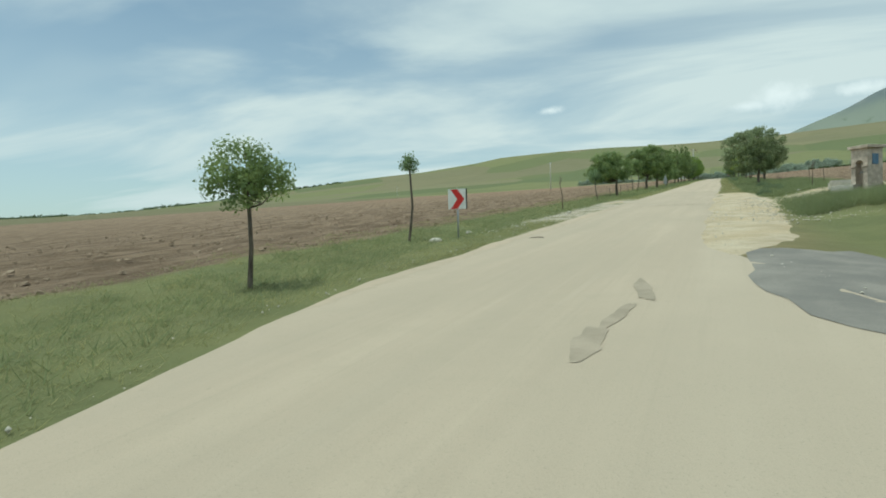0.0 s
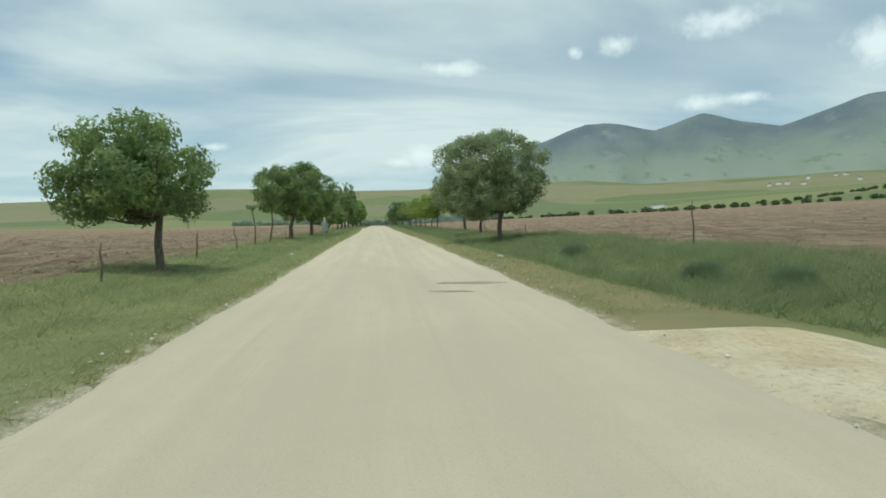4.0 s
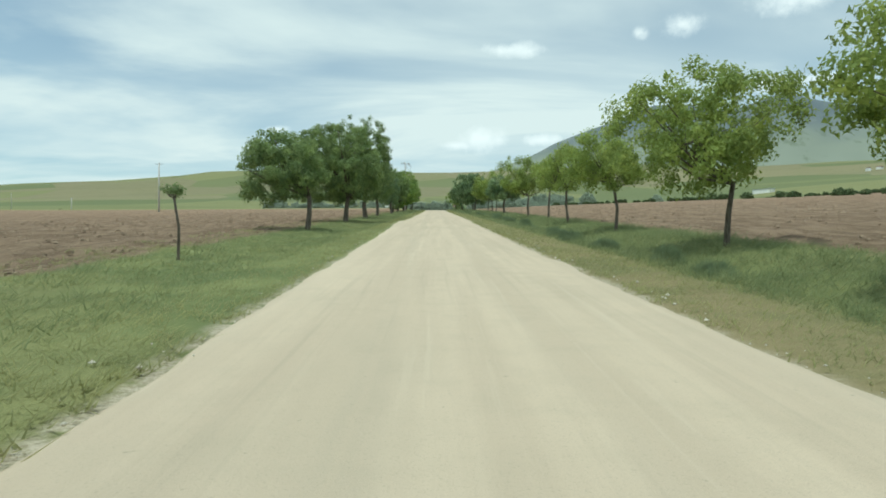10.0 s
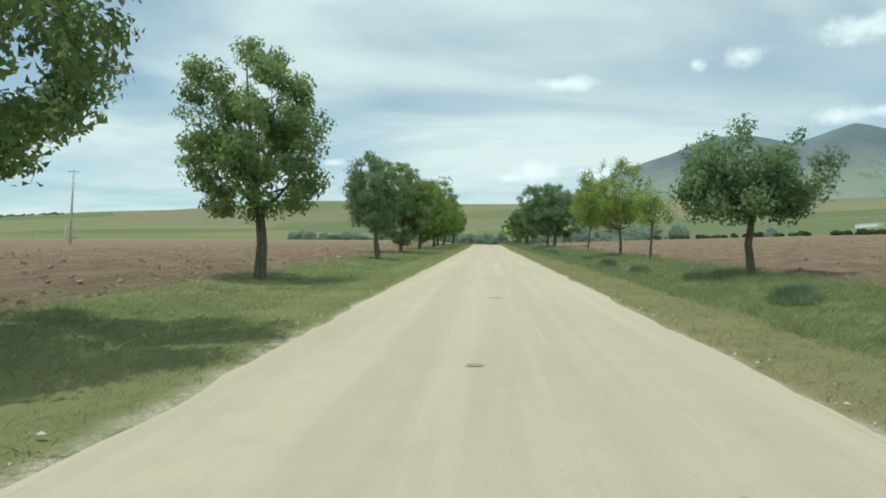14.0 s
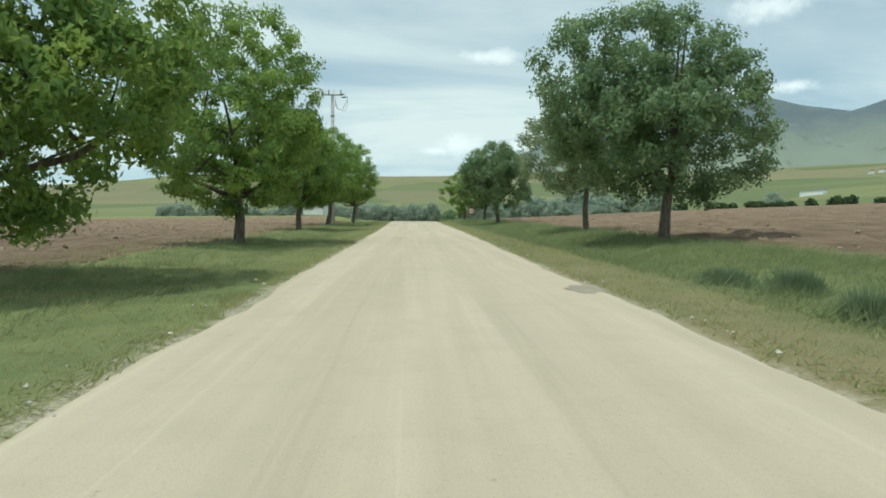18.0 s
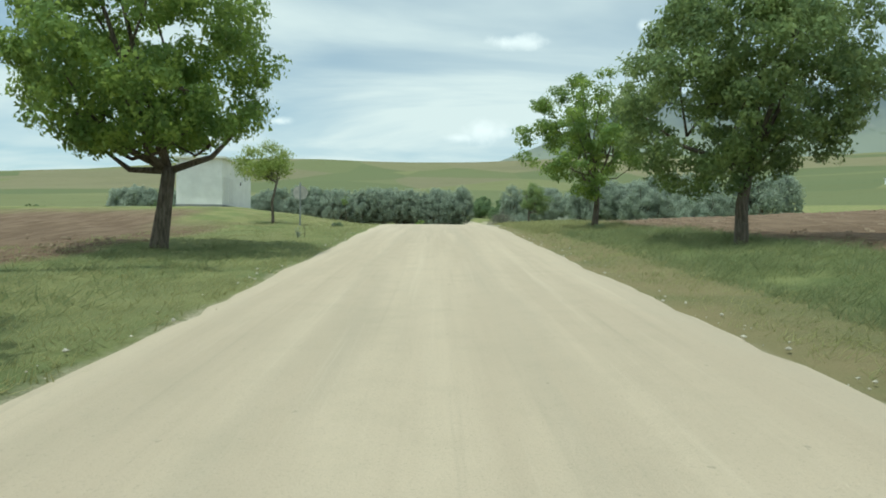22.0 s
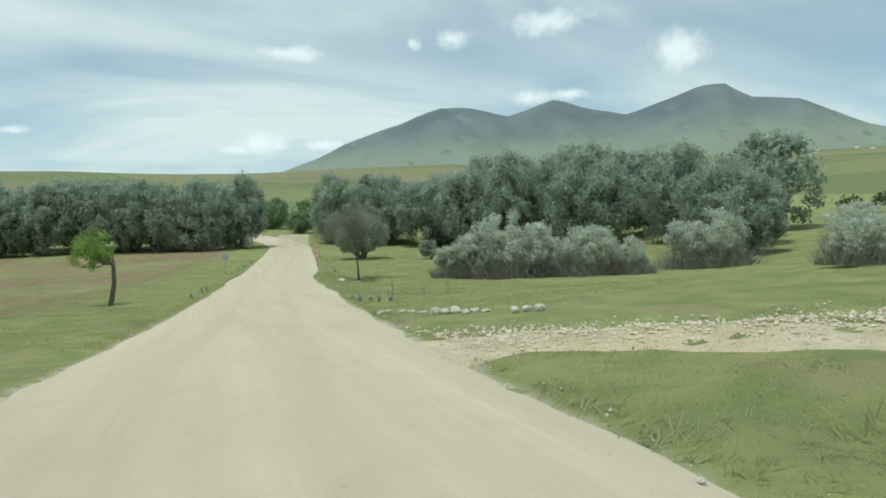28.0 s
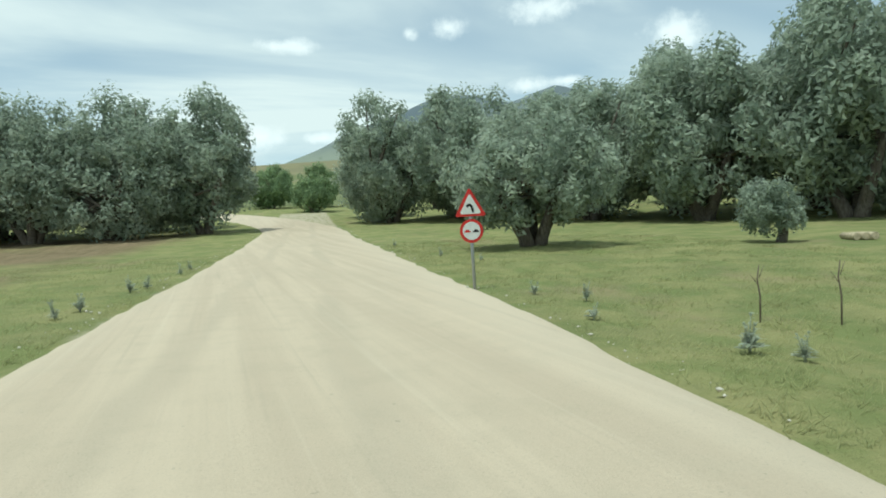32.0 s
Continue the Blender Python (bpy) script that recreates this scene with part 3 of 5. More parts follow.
def ribbon(name, mid, half, mat, lift, cross=9, seed=0, crown=0.0, ragged=0.12):
    """A surface that follows the land along a line of points, with ragged edges turned down into the ground."""
    r = np.random.default_rng(seed)
    mid = np.asarray(mid, float)
    t = np.gradient(mid, axis=0)
    t /= np.linalg.norm(t, axis=1)[:, None]
    nrm = np.stack([t[:, 1], -t[:, 0]], -1)
    half = np.broadcast_to(np.asarray(half, float), (len(mid),))
    n = len(mid)

    def rag():
        w = r.normal(0, 1, n)
        k = np.ones(5) / 5
        return ragged * (np.convolve(w, k, "same") * 1.5 + 0.35 * r.normal(0, 1, n))
    a, b = -half + rag(), half + rag()
    s = np.linspace(0, 1, cross)
    off = a[:, None] * (1 - s) + b[:, None] * s
    P = mid[:, None, :] + nrm[:, None, :] * off[..., None]
    z = land(P[..., 0], P[..., 1]) + lift + crown * (1 - (2 * s[None] - 1) ** 2)
    z[:, 0] -= lift + 0.08
    z[:, -1] -= lift + 0.08
    z[0] -= lift + crown + 0.08
    z[-1] -= lift + crown + 0.08
    V = np.concatenate([P, z[..., None]], -1).reshape(-1, 3)
    me = mesh_of(name, V, grid_faces(cross, n)[:, ::-1], mat, True)
    return new(name, me)


ly = np.concatenate([np.arange(-120, 440, 0.5), np.arange(440, 480, 0.5)])
left_edge = np.interp(ly, (-120, -48, -45, -41, -38, -26, -6, 17, 36, 58, 65, 85, 103, 110, 117.5, 119, 130, 155, 211, 221, 250, 265, 271, 278, 287, 300, 317, 330, 340, 350, 363, 395, 480), (3.9, 3.9, 3.7, 3.3, 2.75, 2.75, 2.65, 2.7, 2.76, 2.68, 2.55, 2.85, 2.98, 3.35, 3.35, 2.95, 2.8, 2.6, 2.6, 2.65, 2.9, 3.2, 3.2, 2.9, 2.75, 2.7, 2.65, 2.75, 2.75, 3.0, 3.05, 3.0, 2.9))
right_edge = np.interp(ly, (-120, -48, -45, -41, -38, -26, -6, 17, 35, 59, 67, 86, 113, 120, 156, 184, 199, 212, 226, 250, 265, 271, 282, 296, 312, 318, 327, 338, 346, 352, 372, 395, 480), (3.9, 3.9, 3.7, 3.3, 2.75, 2.75, 2.65, 2.85, 3.05, 2.72, 2.85, 2.65, 2.65, 2.85, 2.75, 2.75, 2.8, 2.98, 3.0, 3.0, 3.25, 3.2, 2.75, 2.85, 2.6, 2.7, 2.95, 2.95, 3.0, 3.3, 3.35, 3.1, 2.9))
halfw = (left_edge + right_edge) / 2
lane = ribbon("road", np.stack([centre(ly) + (right_edge - left_edge) / 2, ly], -1), halfw, ROAD, 0.03, 17, 3, 0.03, 0.07)
tagged(lane, "pale sun-bleached chip seal country road with crumbled edges", "road", kind="structure")


def track(name, pts, half, label, seed):
    pts = np.asarray(pts, float)
    d = np.concatenate([[0], np.cumsum(np.linalg.norm(np.diff(pts, axis=0), axis=1))])
    s = np.arange(0, d[-1], 0.5)
    mid = np.stack([np.interp(s, d, pts[:, 0]), np.interp(s, d, pts[:, 1])], -1)
    for _ in range(12):
        mid[1:-1] = (mid[:-2] + mid[1:-1] * 2 + mid[2:]) / 4
    o = ribbon(name, mid, half, DIRT, 0.022, 7, seed, 0.0, 0.2)
    return tagged(o, label, "dirt track", kind="structure")


track("dirt_track", ((1.2, 305), (-5, 308.5), (-14, 317), (-28, 329), (-60, 352), (-110, 380)), 1.5, "pale dirt farm track leaving the road across the meadow", 11)
track("dirt_track", ((1.6, 306.5), (5.0, 307.8), (7.1, 307.0), (9.5, 303.6), (12.0, 299.6), (18, 292), (27, 283)), 1.35, "bright gravel farm track leaving the road beside the bank", 12)
track("dirt_track", ((0.6, -24.6), (5, -17), (9, -10.5), (16, -6), (30, -2)), 2.6, "pale dirt forecourt and track in front of the stone fountain", 13)
track("dirt_track", ((2.2, -38.5), (3.2, -36), (3.5, -30), (3.8, -23), (3.6, -14), (2.0, -8)), 1.5, "pale gravel strip beside the road", 14)
track("dirt_track", ((1.6, -31.0), (3.6, -26.0), (3.95, -18.0), (4.0, -10.0), (3.9, -4.5), (3.7, 0.5)), 1.4, "strip of trodden sandy dirt along the road edge", 18)
track("dirt_track", ((-3.4, -10.5), (-3.9, -7.8), (-3.6, -5.2)), 0.8, "patch of bright crushed stone on the verge", 15)


def blob(name, cxm, cym, rx, ry, mat, seed, lift=0.004, turn=0.0, label="", square=0.0):
    """A thin irregular patch lying on the road."""
    r = np.random.default_rng(seed)
    n = 28
    a = np.linspace(0, 2 * math.pi, n, endpoint=False)
    k = 1 + 0.16 * np.sin(2 * a + r.uniform(0, 6)) + 0.1 * np.sin(5 * a + r.uniform(0, 6)) + 0.06 * r.normal(0, 1, n)
    p = 2 + 6 * square
    k = k * (1 - square) + square * (1.0 + 0.03 * r.normal(0, 1, n))
    rad = k / (np.abs(np.cos(a)) ** p + np.abs(np.sin(a)) ** p) ** (1 / p)
    V, F = [], []
    for ring in (0.0, 0.5, 1.0):
        for i in range(n):
            px, py = rx * rad[i] * ring * math.cos(a[i]), ry * rad[i] * ring * math.sin(a[i])
            qx, qy = cxm + px * math.cos(turn) - py * math.sin(turn), cym + px * math.sin(turn) + py * math.cos(turn)
            mid = float(centre(qy))
            hw = float(np.interp(qy, ly, halfw))
            s = min(1.0, abs(qx - mid) / hw)
            V.append((qx, qy, float(land(qx, qy)) + 0.03 + 0.03 * (1 - s * s) + lift))
    for g in range(2):
        for i in range(n):
            j = (i + 1) % n
            F.append((g * n + i, g * n + j, (g + 1) * n + j, (g + 1) * n + i))
    o = new(name, mesh_of(name, V, F, mat))
    return tagged(o, label, "road patch", kind="structure")


# tar repairs and stains; the blob at (-2.1, 233.7) paints a shadow instead
for i, (px, py, rx, ry, sq, tn) in enumerate(((4.35, -41.6, 1.25, 2.9, 0.2, 0.05), (1.82, -45.6, 0.14, 0.55, 0.0, 0.1), (1.9, -44.5, 0.09, 0.6, 0.0, -0.1), (1.98, -42.9, 0.12, 0.7, 0.0, 0.15), (1.03, 230.9, 0.85, 0.5, 0.9, 0), (-2.1, 233.7, 0.5, 0.6, 0.5, 0), (1.55, 174.55, 0.36, 0.07, 0.6, 0), (1.45, 175.0, 0.26, 0.06, 0.6, 0), (-2.2, 168.7, 0.2, 0.07, 0, 0), 
                                            (2.2, 276.3, 0.28, 0.45, 0.3, 0.5), (0.5, -8, 0.35, 0.16, 0, 0), (1.5, 5, 0.7, 0.2, 0, 0), (0.9, 3.5, 0.4, 0.12, 0, 0), (2.3, 189.0, 0.3, 0.5, 0, 0), (1.6, 348.0, 0.2, 0.5, 0, 0), (-0.6, 207.0, 0.4, 0.14, 0, 0))):
    blob("road_patch", px, py, rx, ry, APRON if i == 0 else STAIN if i < 4 else TAR_SHADE, 40 + i, 0.006, tn, "dark grey tar repair or painted shadow patch in the pale road", sq)
for i, (px, py, rx, ry) in enumerate(((0.65, 116.2, 0.2, 0.05), (0.23, 118.0, 0.16, 0.07), (-0.24, 128.3, 0.12, 0.09), (0.05, 135.3, 0.18, 0.1), (0.5, 114.45, 0.1, 0.05), (0.4, 113.6, 0.04, 0.04))):
    blob("pothole", px, py, rx * 0.85, ry * 0.8, STAIN, 70 + i, 0.007, 0.0, "small shallow pothole with broken rim in the road")
for i, (px, py, rx, ry, tn) in enumerate(((0.75, -18.1, 1.5, 0.13, 0.02), (-0.55, -17.2, 0.6, 0.13, -0.6))):
    blob("sand_streak", px, py, rx, ry, PALE_SAND, 90 + i, 0.008, tn, "curved streak of pale sand washed across the road")

# ---------------------------------------------------------------- building blocks of things


def thing(name, x, y, label, category, group="", rz=0.0, z=None, kind=""):
    e = new(name)
    e.matrix_world = pose(x, y, float(land(x, y)) if z is None else z, 0, 0, rz)
    return tagged(e, label, category, group, kind)


def attach(ob, parent, label=""):
    ob.parent = parent
    return tagged(ob, label) if label else ob


def part(name, bm, mat, parent, label="", bevel=0.0):
    if bevel:
        bmesh.ops.bevel(bm, geom=list(bm.edges), offset=bevel, segments=2, affect="EDGES", profile=0.6)
    me = bpy.data.meshes.new(name)
    bm.to_mesh(me)
    bm.free()
    me.materials.append(mat)
    return attach(new(name, me), parent, label)


def box(sx, sy, sz, at=(0, 0, 0), turn=None):
    bm = bmesh.new()
    bmesh.ops.create_cube(bm, size=1.0)
    bmesh.ops.scale(bm, vec=(sx, sy, sz), verts=bm.verts)
    if turn is not None:
        bmesh.ops.transform(bm, matrix=turn, verts=bm.verts)
    bmesh.ops.translate(bm, vec=at, verts=bm.verts)
    return bm


def tube(points, radii, sides=8):
    """A tapered tube along points, closed at its ends."""
    bm = bmesh.new()
    rings = []
    pts = [Vector(p) for p in points]
    for i, p in enumerate(pts):
        d = (pts[min(i + 1, len(pts) - 1)] - pts[max(i - 1, 0)]).normalized()
        q = Vector((0, 0, 1)).rotation_difference(d)
        rings.append([bm.verts.new(p + q @ Vector((radii[i] * math.cos(2 * math.pi * k / sides), radii[i] * math.sin(2 * math.pi * k / sides), 0))) for k in range(sides)])
    for a, b in zip(rings, rings[1:]):
        for k in range(sides):
            bm.faces.new((a[k], a[(k + 1) % sides], b[(k + 1) % sides], b[k])).smooth = True
    bm.faces.new(rings[0][::-1])
    bm.faces.new(rings[-1])
    return bm


def merge(bms):
    out = bmesh.new()
    for b in bms:
        me = bpy.data.meshes.new("tmp")
        b.to_mesh(me)
        b.free()
        out.from_mesh(me)
        bpy.data.meshes.remove(me)
    return out


def plate(outline, thick, z0=0.0):
    """A flat plate in the xz plane, its face towards -y."""
    bm = bmesh.new()
    lo = [bm.verts.new((x, 0, z + z0)) for x, z in outline]
    f = bm.faces.new(lo)
    ext = bmesh.ops.extrude_face_region(bm, geom=[f])
    bmesh.ops.translate(bm, vec=(0, -thick, 0), verts=[v for v in ext["geom"] if isinstance(v, bmesh.types.BMVert)])
    bmesh.ops.recalc_face_normals(bm, faces=bm.faces)
    return bm


# ---------------------------------------------------------------- trees


def leaves(centres, r, size, aspect=1.8, droop=0.0, out=None, fine=False):
    """Leaf quads at the given points with random turns, facing outwards where directions are given."""
    n = len(centres)
    a = r.normal(0, 1, (n, 3))
    a[:, 2] = a[:, 2] * 0.7 - droop
    face = r.normal(0, 1, (n, 3))
    if out is not None:
        face = face * 0.55 + out * 1.15 + np.array([0, 0, 0.25])
        a = np.cross(face, a)
    a /= np.linalg.norm(a, axis=1)[:, None]
    b = np.cross(a, face)
    b /= np.linalg.norm(b, axis=1)[:, None]
    s = size * r.uniform(0.6, 1.35, (n, 1))
    a, b = a * s * aspect * 0.5, b * s * 0.5
    c = np.cross(a, b)
    c = c / (np.linalg.norm(c, axis=1)[:, None] + 1e-9) * s * 0.18
    if fine:
        V = np.stack([centres - a, centres + 0.6 * a + 0.85 * b + c, centres + 0.7 * a - 0.7 * b], 1).reshape(-1, 3)
        return V, np.arange(3 * n).reshape(n, 3)
    V = np.stack([centres - a, centres + b + c, centres + a, centres - b + c], 1).reshape(-1, 3)
    return V, np.arange(4 * n).reshape(n, 4)


def crown_points(r, h, w, low, off, cover, per, flat=0.8, tuft=0.36, wd=0.95, uneven=1.0):
    """Leaf places, tuft centres and outward directions of a dome-shaped crown made of many small leaf tufts."""
    span = h - low
    c0 = np.array([off, 0, low + 0.45 * span])
    rad = max(0.1, w / 2 - 0.55 * tuft)
    up, down = 0.55 * span - 0.5 * tuft * flat, 0.45 * span - 0.4 * tuft * flat
    area = 6.28 * rad * (rad + span / 2)
    n = int(cover * area / (3.14 * tuft * tuft)) + 4
    v = r.uniform(-1.0, 1.0, n)
    a = r.uniform(0, 6.283, n)
    ring = (1 - np.abs(v) ** 2.3) ** (1 / 2.1)
    U = np.stack([np.cos(a) * ring, np.sin(a) * ring, v], -1)
    # swellings and hollows of the outline
    bd = r.normal(0, 1, (16, 3))
    bd /= np.linalg.norm(bd, axis=1)[:, None]
    un = U / (np.linalg.norm(U, axis=1)[:, None] + 1e-6)
    e = 0.93 + (np.exp(7 * (un @ bd.T - 1)) * r.uniform(-0.3, 0.22, 16) * uneven).sum(1)
    k = np.where(r.uniform(0, 1, n) < 0.33, r.uniform(0.3, 0.8, n), r.uniform(0.86, 1.04, n)) * np.clip(e, 0.5, 1.0 + 0.15 * uneven)
    C = c0 + U * k[:, None] * np.stack([np.full(n, rad), np.full(n, rad * wd), np.where(v > 0, up, down)], -1)
    lr = tuft * r.uniform(0.6, 1.3, n)
    m = np.maximum(8, (per * (lr / tuft) ** 2 * r.uniform(0.6, 1.2, n)).astype(int))
    which = np.repeat(np.arange(n), m)
    d = r.normal(0, 1, (len(which), 3))
    d /= np.linalg.norm(d, axis=1)[:, None]
    d *= (r.uniform(0.05, 1.0, (len(d), 1)) ** 0.45 * r.uniform(0.85, 1.2, (len(d), 1))) * lr[which][:, None]
    d[:, 2] *= flat
    f = d / (np.linalg.norm(d, axis=1)[:, None] + 1e-6) + 0.55 * un[which]
    f /= np.linalg.norm(f, axis=1)[:, None] + 1e-6
    return C[which] + d, C, f


def tree_parts(t, r, h, w, low, off, leaf, size, cover, per, lean=0.0, girth=1.0, flat=0.85, limbs=6, droop=0.2, tuft=0.36, uneven=1.0):
    """Trunk, limbs and crown of one tree under t."""
    r0 = (0.035 + 0.018 * h) * girth
    fork = low + (h - low) * 0.12
    bend = r.uniform(-0.06, 0.06) * fork
    tip = Vector((lean, r.uniform(-0.05, 0.05), fork))
    path = [Vector((0, 0, -0.15)), Vector((0.02, 0, 0.1)), Vector((lean * 0.35 + bend, 0, fork * 0.5)), tip]
    attach(part("trunk", tube(path, [r0 * 1.35, r0 * 1.12, r0 * 0.92, r0 * 0.8], 10), BARK, t), t)
    P, C, N = crown_points(r, h, w, low, off, cover, per, flat, tuft, 0.95, uneven)
    pick = [C[i] for i in r.permutation(len(C))[:limbs * 3]]
    bms = [[] for _ in range(limbs)]
    for i, c in enumerate(pick):
        c = Vector(c)
        start = tip if i < limbs else tip.lerp(Vector(pick[i % limbs]), 0.5)
        rr = r0 * (0.5 if i < limbs else 0.24)
        mid = start.lerp(c, 0.5) + Vector((r.uniform(-0.1, 0.1) * w * 0.3, r.uniform(-0.1, 0.1) * w * 0.3, -0.04 * h))
        bms[i % limbs].append(tube([start - Vector((0, 0, 0.08)), mid, c], [rr, rr * 0.7, rr * 0.22], 6))
    for g in bms:
        part("limb", merge(g), BARK, t)
    V, F = leaves(P, r, size, 1.45, droop, N, True)
    attach(new("crown", mesh_of("crown", V, F, LEAF[leaf])), t)
    return t


STYLE = {  # leaf material, leaf size, cover, leaves per tuft, flatness, tuft radius
    "walnut": ("walnut", 0.105, 1.45, 155, 0.75, 0.42, "broad dark green roadside tree with a rounded crown"),
    "bright": ("bright", 0.108, 1.5, 165, 0.72, 0.46, "tall roadside tree with fresh yellow-green leaves"),
    "open": ("bright", 0.095, 0.9, 150, 0.65, 0.38, "young roadside tree with an open layered crown of fresh leaves"),
    "light": ("light", 0.09, 1.2, 100, 0.85, 0.34, "young roadside tree with light green leaves and a thin trunk"),
    "upright": ("light", 0.088, 1.2, 105, 1.15, 0.34, "young roadside tree with upright leafy shoots"),
    "dense": ("dense", 0.115, 1.35, 150, 0.95, 0.43, "dense dark green roadside tree with a round crown"),
    "pale": ("pale", 0.1, 1.2, 150, 0.75, 0.42, "large roadside tree with pale wind-turned leaves"),
    "sparse": ("sparse", 0.085, 1.1, 80, 0.8, 0.36, "thin greyish roadside tree with a see-through crown"),
    "slim": ("walnut", 0.065, 1.9, 75, 0.9, 0.22, "slender young tree with a thin bent trunk"),
    "ball": ("dense", 0.065, 1.5, 60, 0.95, 0.18, "lollipop shaped young tree on a thin straight trunk"),
    "sapling": ("walnut", 0.07, 0.8, 40, 0.8, 0.15, "small staked sapling with a tuft of leaves"),
    "yellow": ("bright", 0.08, 1.3, 50, 0.9, 0.2, "small yellow-green sapling leaning in the meadow"),
}

# x, y, height, crown width, height under the crown, crown offset, style
TREES = (
    (-4.4, -42.6, 2.5, 1.7, 1.3, 0.05, "slim"), (-5.8, -33.9, 2.7, 0.75, 2, 0.1, "ball"), (-6.2, 0, 2.5, 1.25, 1.45, -0.15, "ball"),
    (-6.3, 11.0, 4.5, 4.7, 1.1, -0.7, "walnut"), (-7.1, 29, 2.3, 0.8, 1.9, -0.15, "sapling"), (-7.1, 34, 4.4, 1.8, 2.1, 0, "slim"),
    (-6.85, 42.2, 6.5, 5.9, 1.55, -0.15, "walnut"), (-6.6, 54.9, 7.2, 6.3, 1.6, -0.3, "walnut"), (-6.45, 82.9, 1.9, 0.6, 1.5, -0.1, "sapling"),
    (-6.85, 100.3, 5.4, 5.5, 1.7, -1.3, "walnut"), (-6.95, 115.0, 7.7, 8.4, 1.8, -1, "walnut"), (-6.9, 128.2, 9.6, 7.3, 1.7, -0.8, "walnut"),
    (-6.85, 140.4, 7.5, 4.8, 1.7, -0.1, "walnut"), (-6.4, 158.3, 6.6, 3.8, 1.7, -0.3, "dense"), (-7.2, 174.2, 7.6, 8.5, 1.2, -0.6, "walnut"),
    (-7.3, 190.0, 8.2, 7, 1.5, 0.2, "bright"), (-6.9, 203.9, 9.2, 8.2, 1.4, -0.1, "bright"), (-7.7, 221.2, 8, 7.4, 1.7, 0.2, "bright"),
    (-7.7, 235.6, 8.6, 9.0, 1.9, -0.9, "bright"), (-6.65, 248.2, 8.6, 6.4, 1.6, -0.5, "bright"), (-7.4, 261.6, 3.8, 3.3, 1.6, -0.35, "light"),
    (6.6, 27.9, 7.2, 7.9, 1.5, -0.55, "pale"), (8.05, 43.1, 5.9, 7, 1.5, -0.1, "pale"), (8.8, 57.3, 7.6, 6.4, 2, -0.8, "sparse"),
    (7.7, 76.4, 5.5, 4.9, 1.6, -0.4, "light"), (7.75, 85.3, 5.3, 5.5, 1.8, -0.9, "light"), (7.57, 95.3, 4.6, 4.3, 1.6, -0.4, "light"),
    (7.7, 105.7, 4.7, 4.2, 1.9, -0.2, "light"), (8.2, 114.9, 4.8, 3.3, 2, 0, "light"), (7.89, 122.8, 5.3, 4.9, 1.9, -0.5, "upright"),
    (7.95, 141.9, 4.7, 4.8, 1.8, 0, "dense"), (8.26, 155, 4, 2.4, 1.7, 0, "light"), (8.5, 163.3, 5.9, 5.4, 1.6, -0.8, "upright"),
    (9.5, 182.3, 5.9, 3.2, 2.2, -0.1, "upright"), (8.35, 200.9, 8.4, 8.2, 1.6, -0.6, "dense"), (8.6, 211.5, 7.8, 5.4, 1.9, -0.7, "pale"),
    (7.4, 235.4, 7.9, 7, 1.7, -0.4, "dense"), (7.8, 249.3, 8.6, 6.6, 1.6, 0.25, "walnut"), (6.3, 258.4, 6.2, 5.9, 1.7, -0.2, "open"),
    (7.5, 284.5, 4, 2.7, 1.2, 0.4, "walnut"), (-7.6, 286.5, 2.8, 0.9, 2, -0.15, "sapling"), (-1.8, 327, 3.1, 1.9, 1.5, -0.6, "yellow"),

)
for i, (x, y, h, w, low, off, style) in enumerate(TREES):
    leaf, size, cover, per, flat, tuft, label = STYLE[style]
    low = low - (0.6 if style == "bright" else 0.4) if h > 5 else low
    r = np.random.default_rng(100 + i)
    t = thing("roadside_tree", x, y, label, "tree", "trees lining the road")
    k = 1.0 if h > 4 else 0.8
    thin = 0.45 if style in ("slim", "sapling", "ball") else 0.62 if style in ("light", "upright") else 1.0
    thin *= 0.85 if style in ("pale", "sparse") or style in ("walnut", "open") and y > 150 else 1.0
    tree_parts(t, r, h, w, low, off, leaf, size * k, cover, per, r.uniform(-0.1, 0.25) if h > 3 else off, thin if h > 2.6 else 0.5, flat, 6 if h > 3 else 3, 0.2, tuft, 1.7 if h > 4 and (leaf == "light" or style == "open") else 1.1)

# the tree that the wind has bent
t = thing("leaning_tree", -6.2, 67.9, "low wide tree with a trunk leaning over the verge", "tree", "trees lining the road")
tree_parts(t, np.random.default_rng(61), 3.35, 5.1, 1.0, 0.25, "walnut", 0.105, 1.3, 100, 0.65, 0.95, 0.6, tuft=0.34)


def far_tree(name, seed, h, w, leaf, size, cover, per, label, stems=3, low=0.9, tuft=0.75):
    """A many-stemmed willow-like tree at the origin."""
    r = np.random.default_rng(seed)
    t = new(name)
    tagged(t, label, "tree", "silver trees of the grove")
    P, C, N = crown_points(r, h, w, low, 0.0, cover, per, 1.15, tuft)
    for s in range(stems):
        bms = []
        a = 6.28 * s / stems + r.uniform(-0.4, 0.4)
        top = Vector((math.cos(a) * w * 0.2, math.sin(a) * w * 0.2, low + (h - low) * 0.3))
        rr = 0.11 + 0.018 * h
        bms.append(tube([(math.cos(a) * 0.2, math.sin(a) * 0.2, -0.25), (math.cos(a) * 0.35, math.sin(a) * 0.35, max(0.3, low * 0.7)), top], [rr * 1.25, rr, rr * 0.5], 7))
        for c in C[r.permutation(len(C))[:4]]:
            bms.append(tube([top - Vector((0, 0, 0.1)), top.lerp(Vector(c), 0.5), Vector(c)], [rr * 0.45, rr * 0.3, rr * 0.1], 5))
        part("stem", merge(bms), BARK, t)
    V, F = leaves(P, r, size, 1.8, 0.1, N, True)
    attach(new("crown", mesh_of("crown", V, F, LEAF[leaf])), t)
    return t


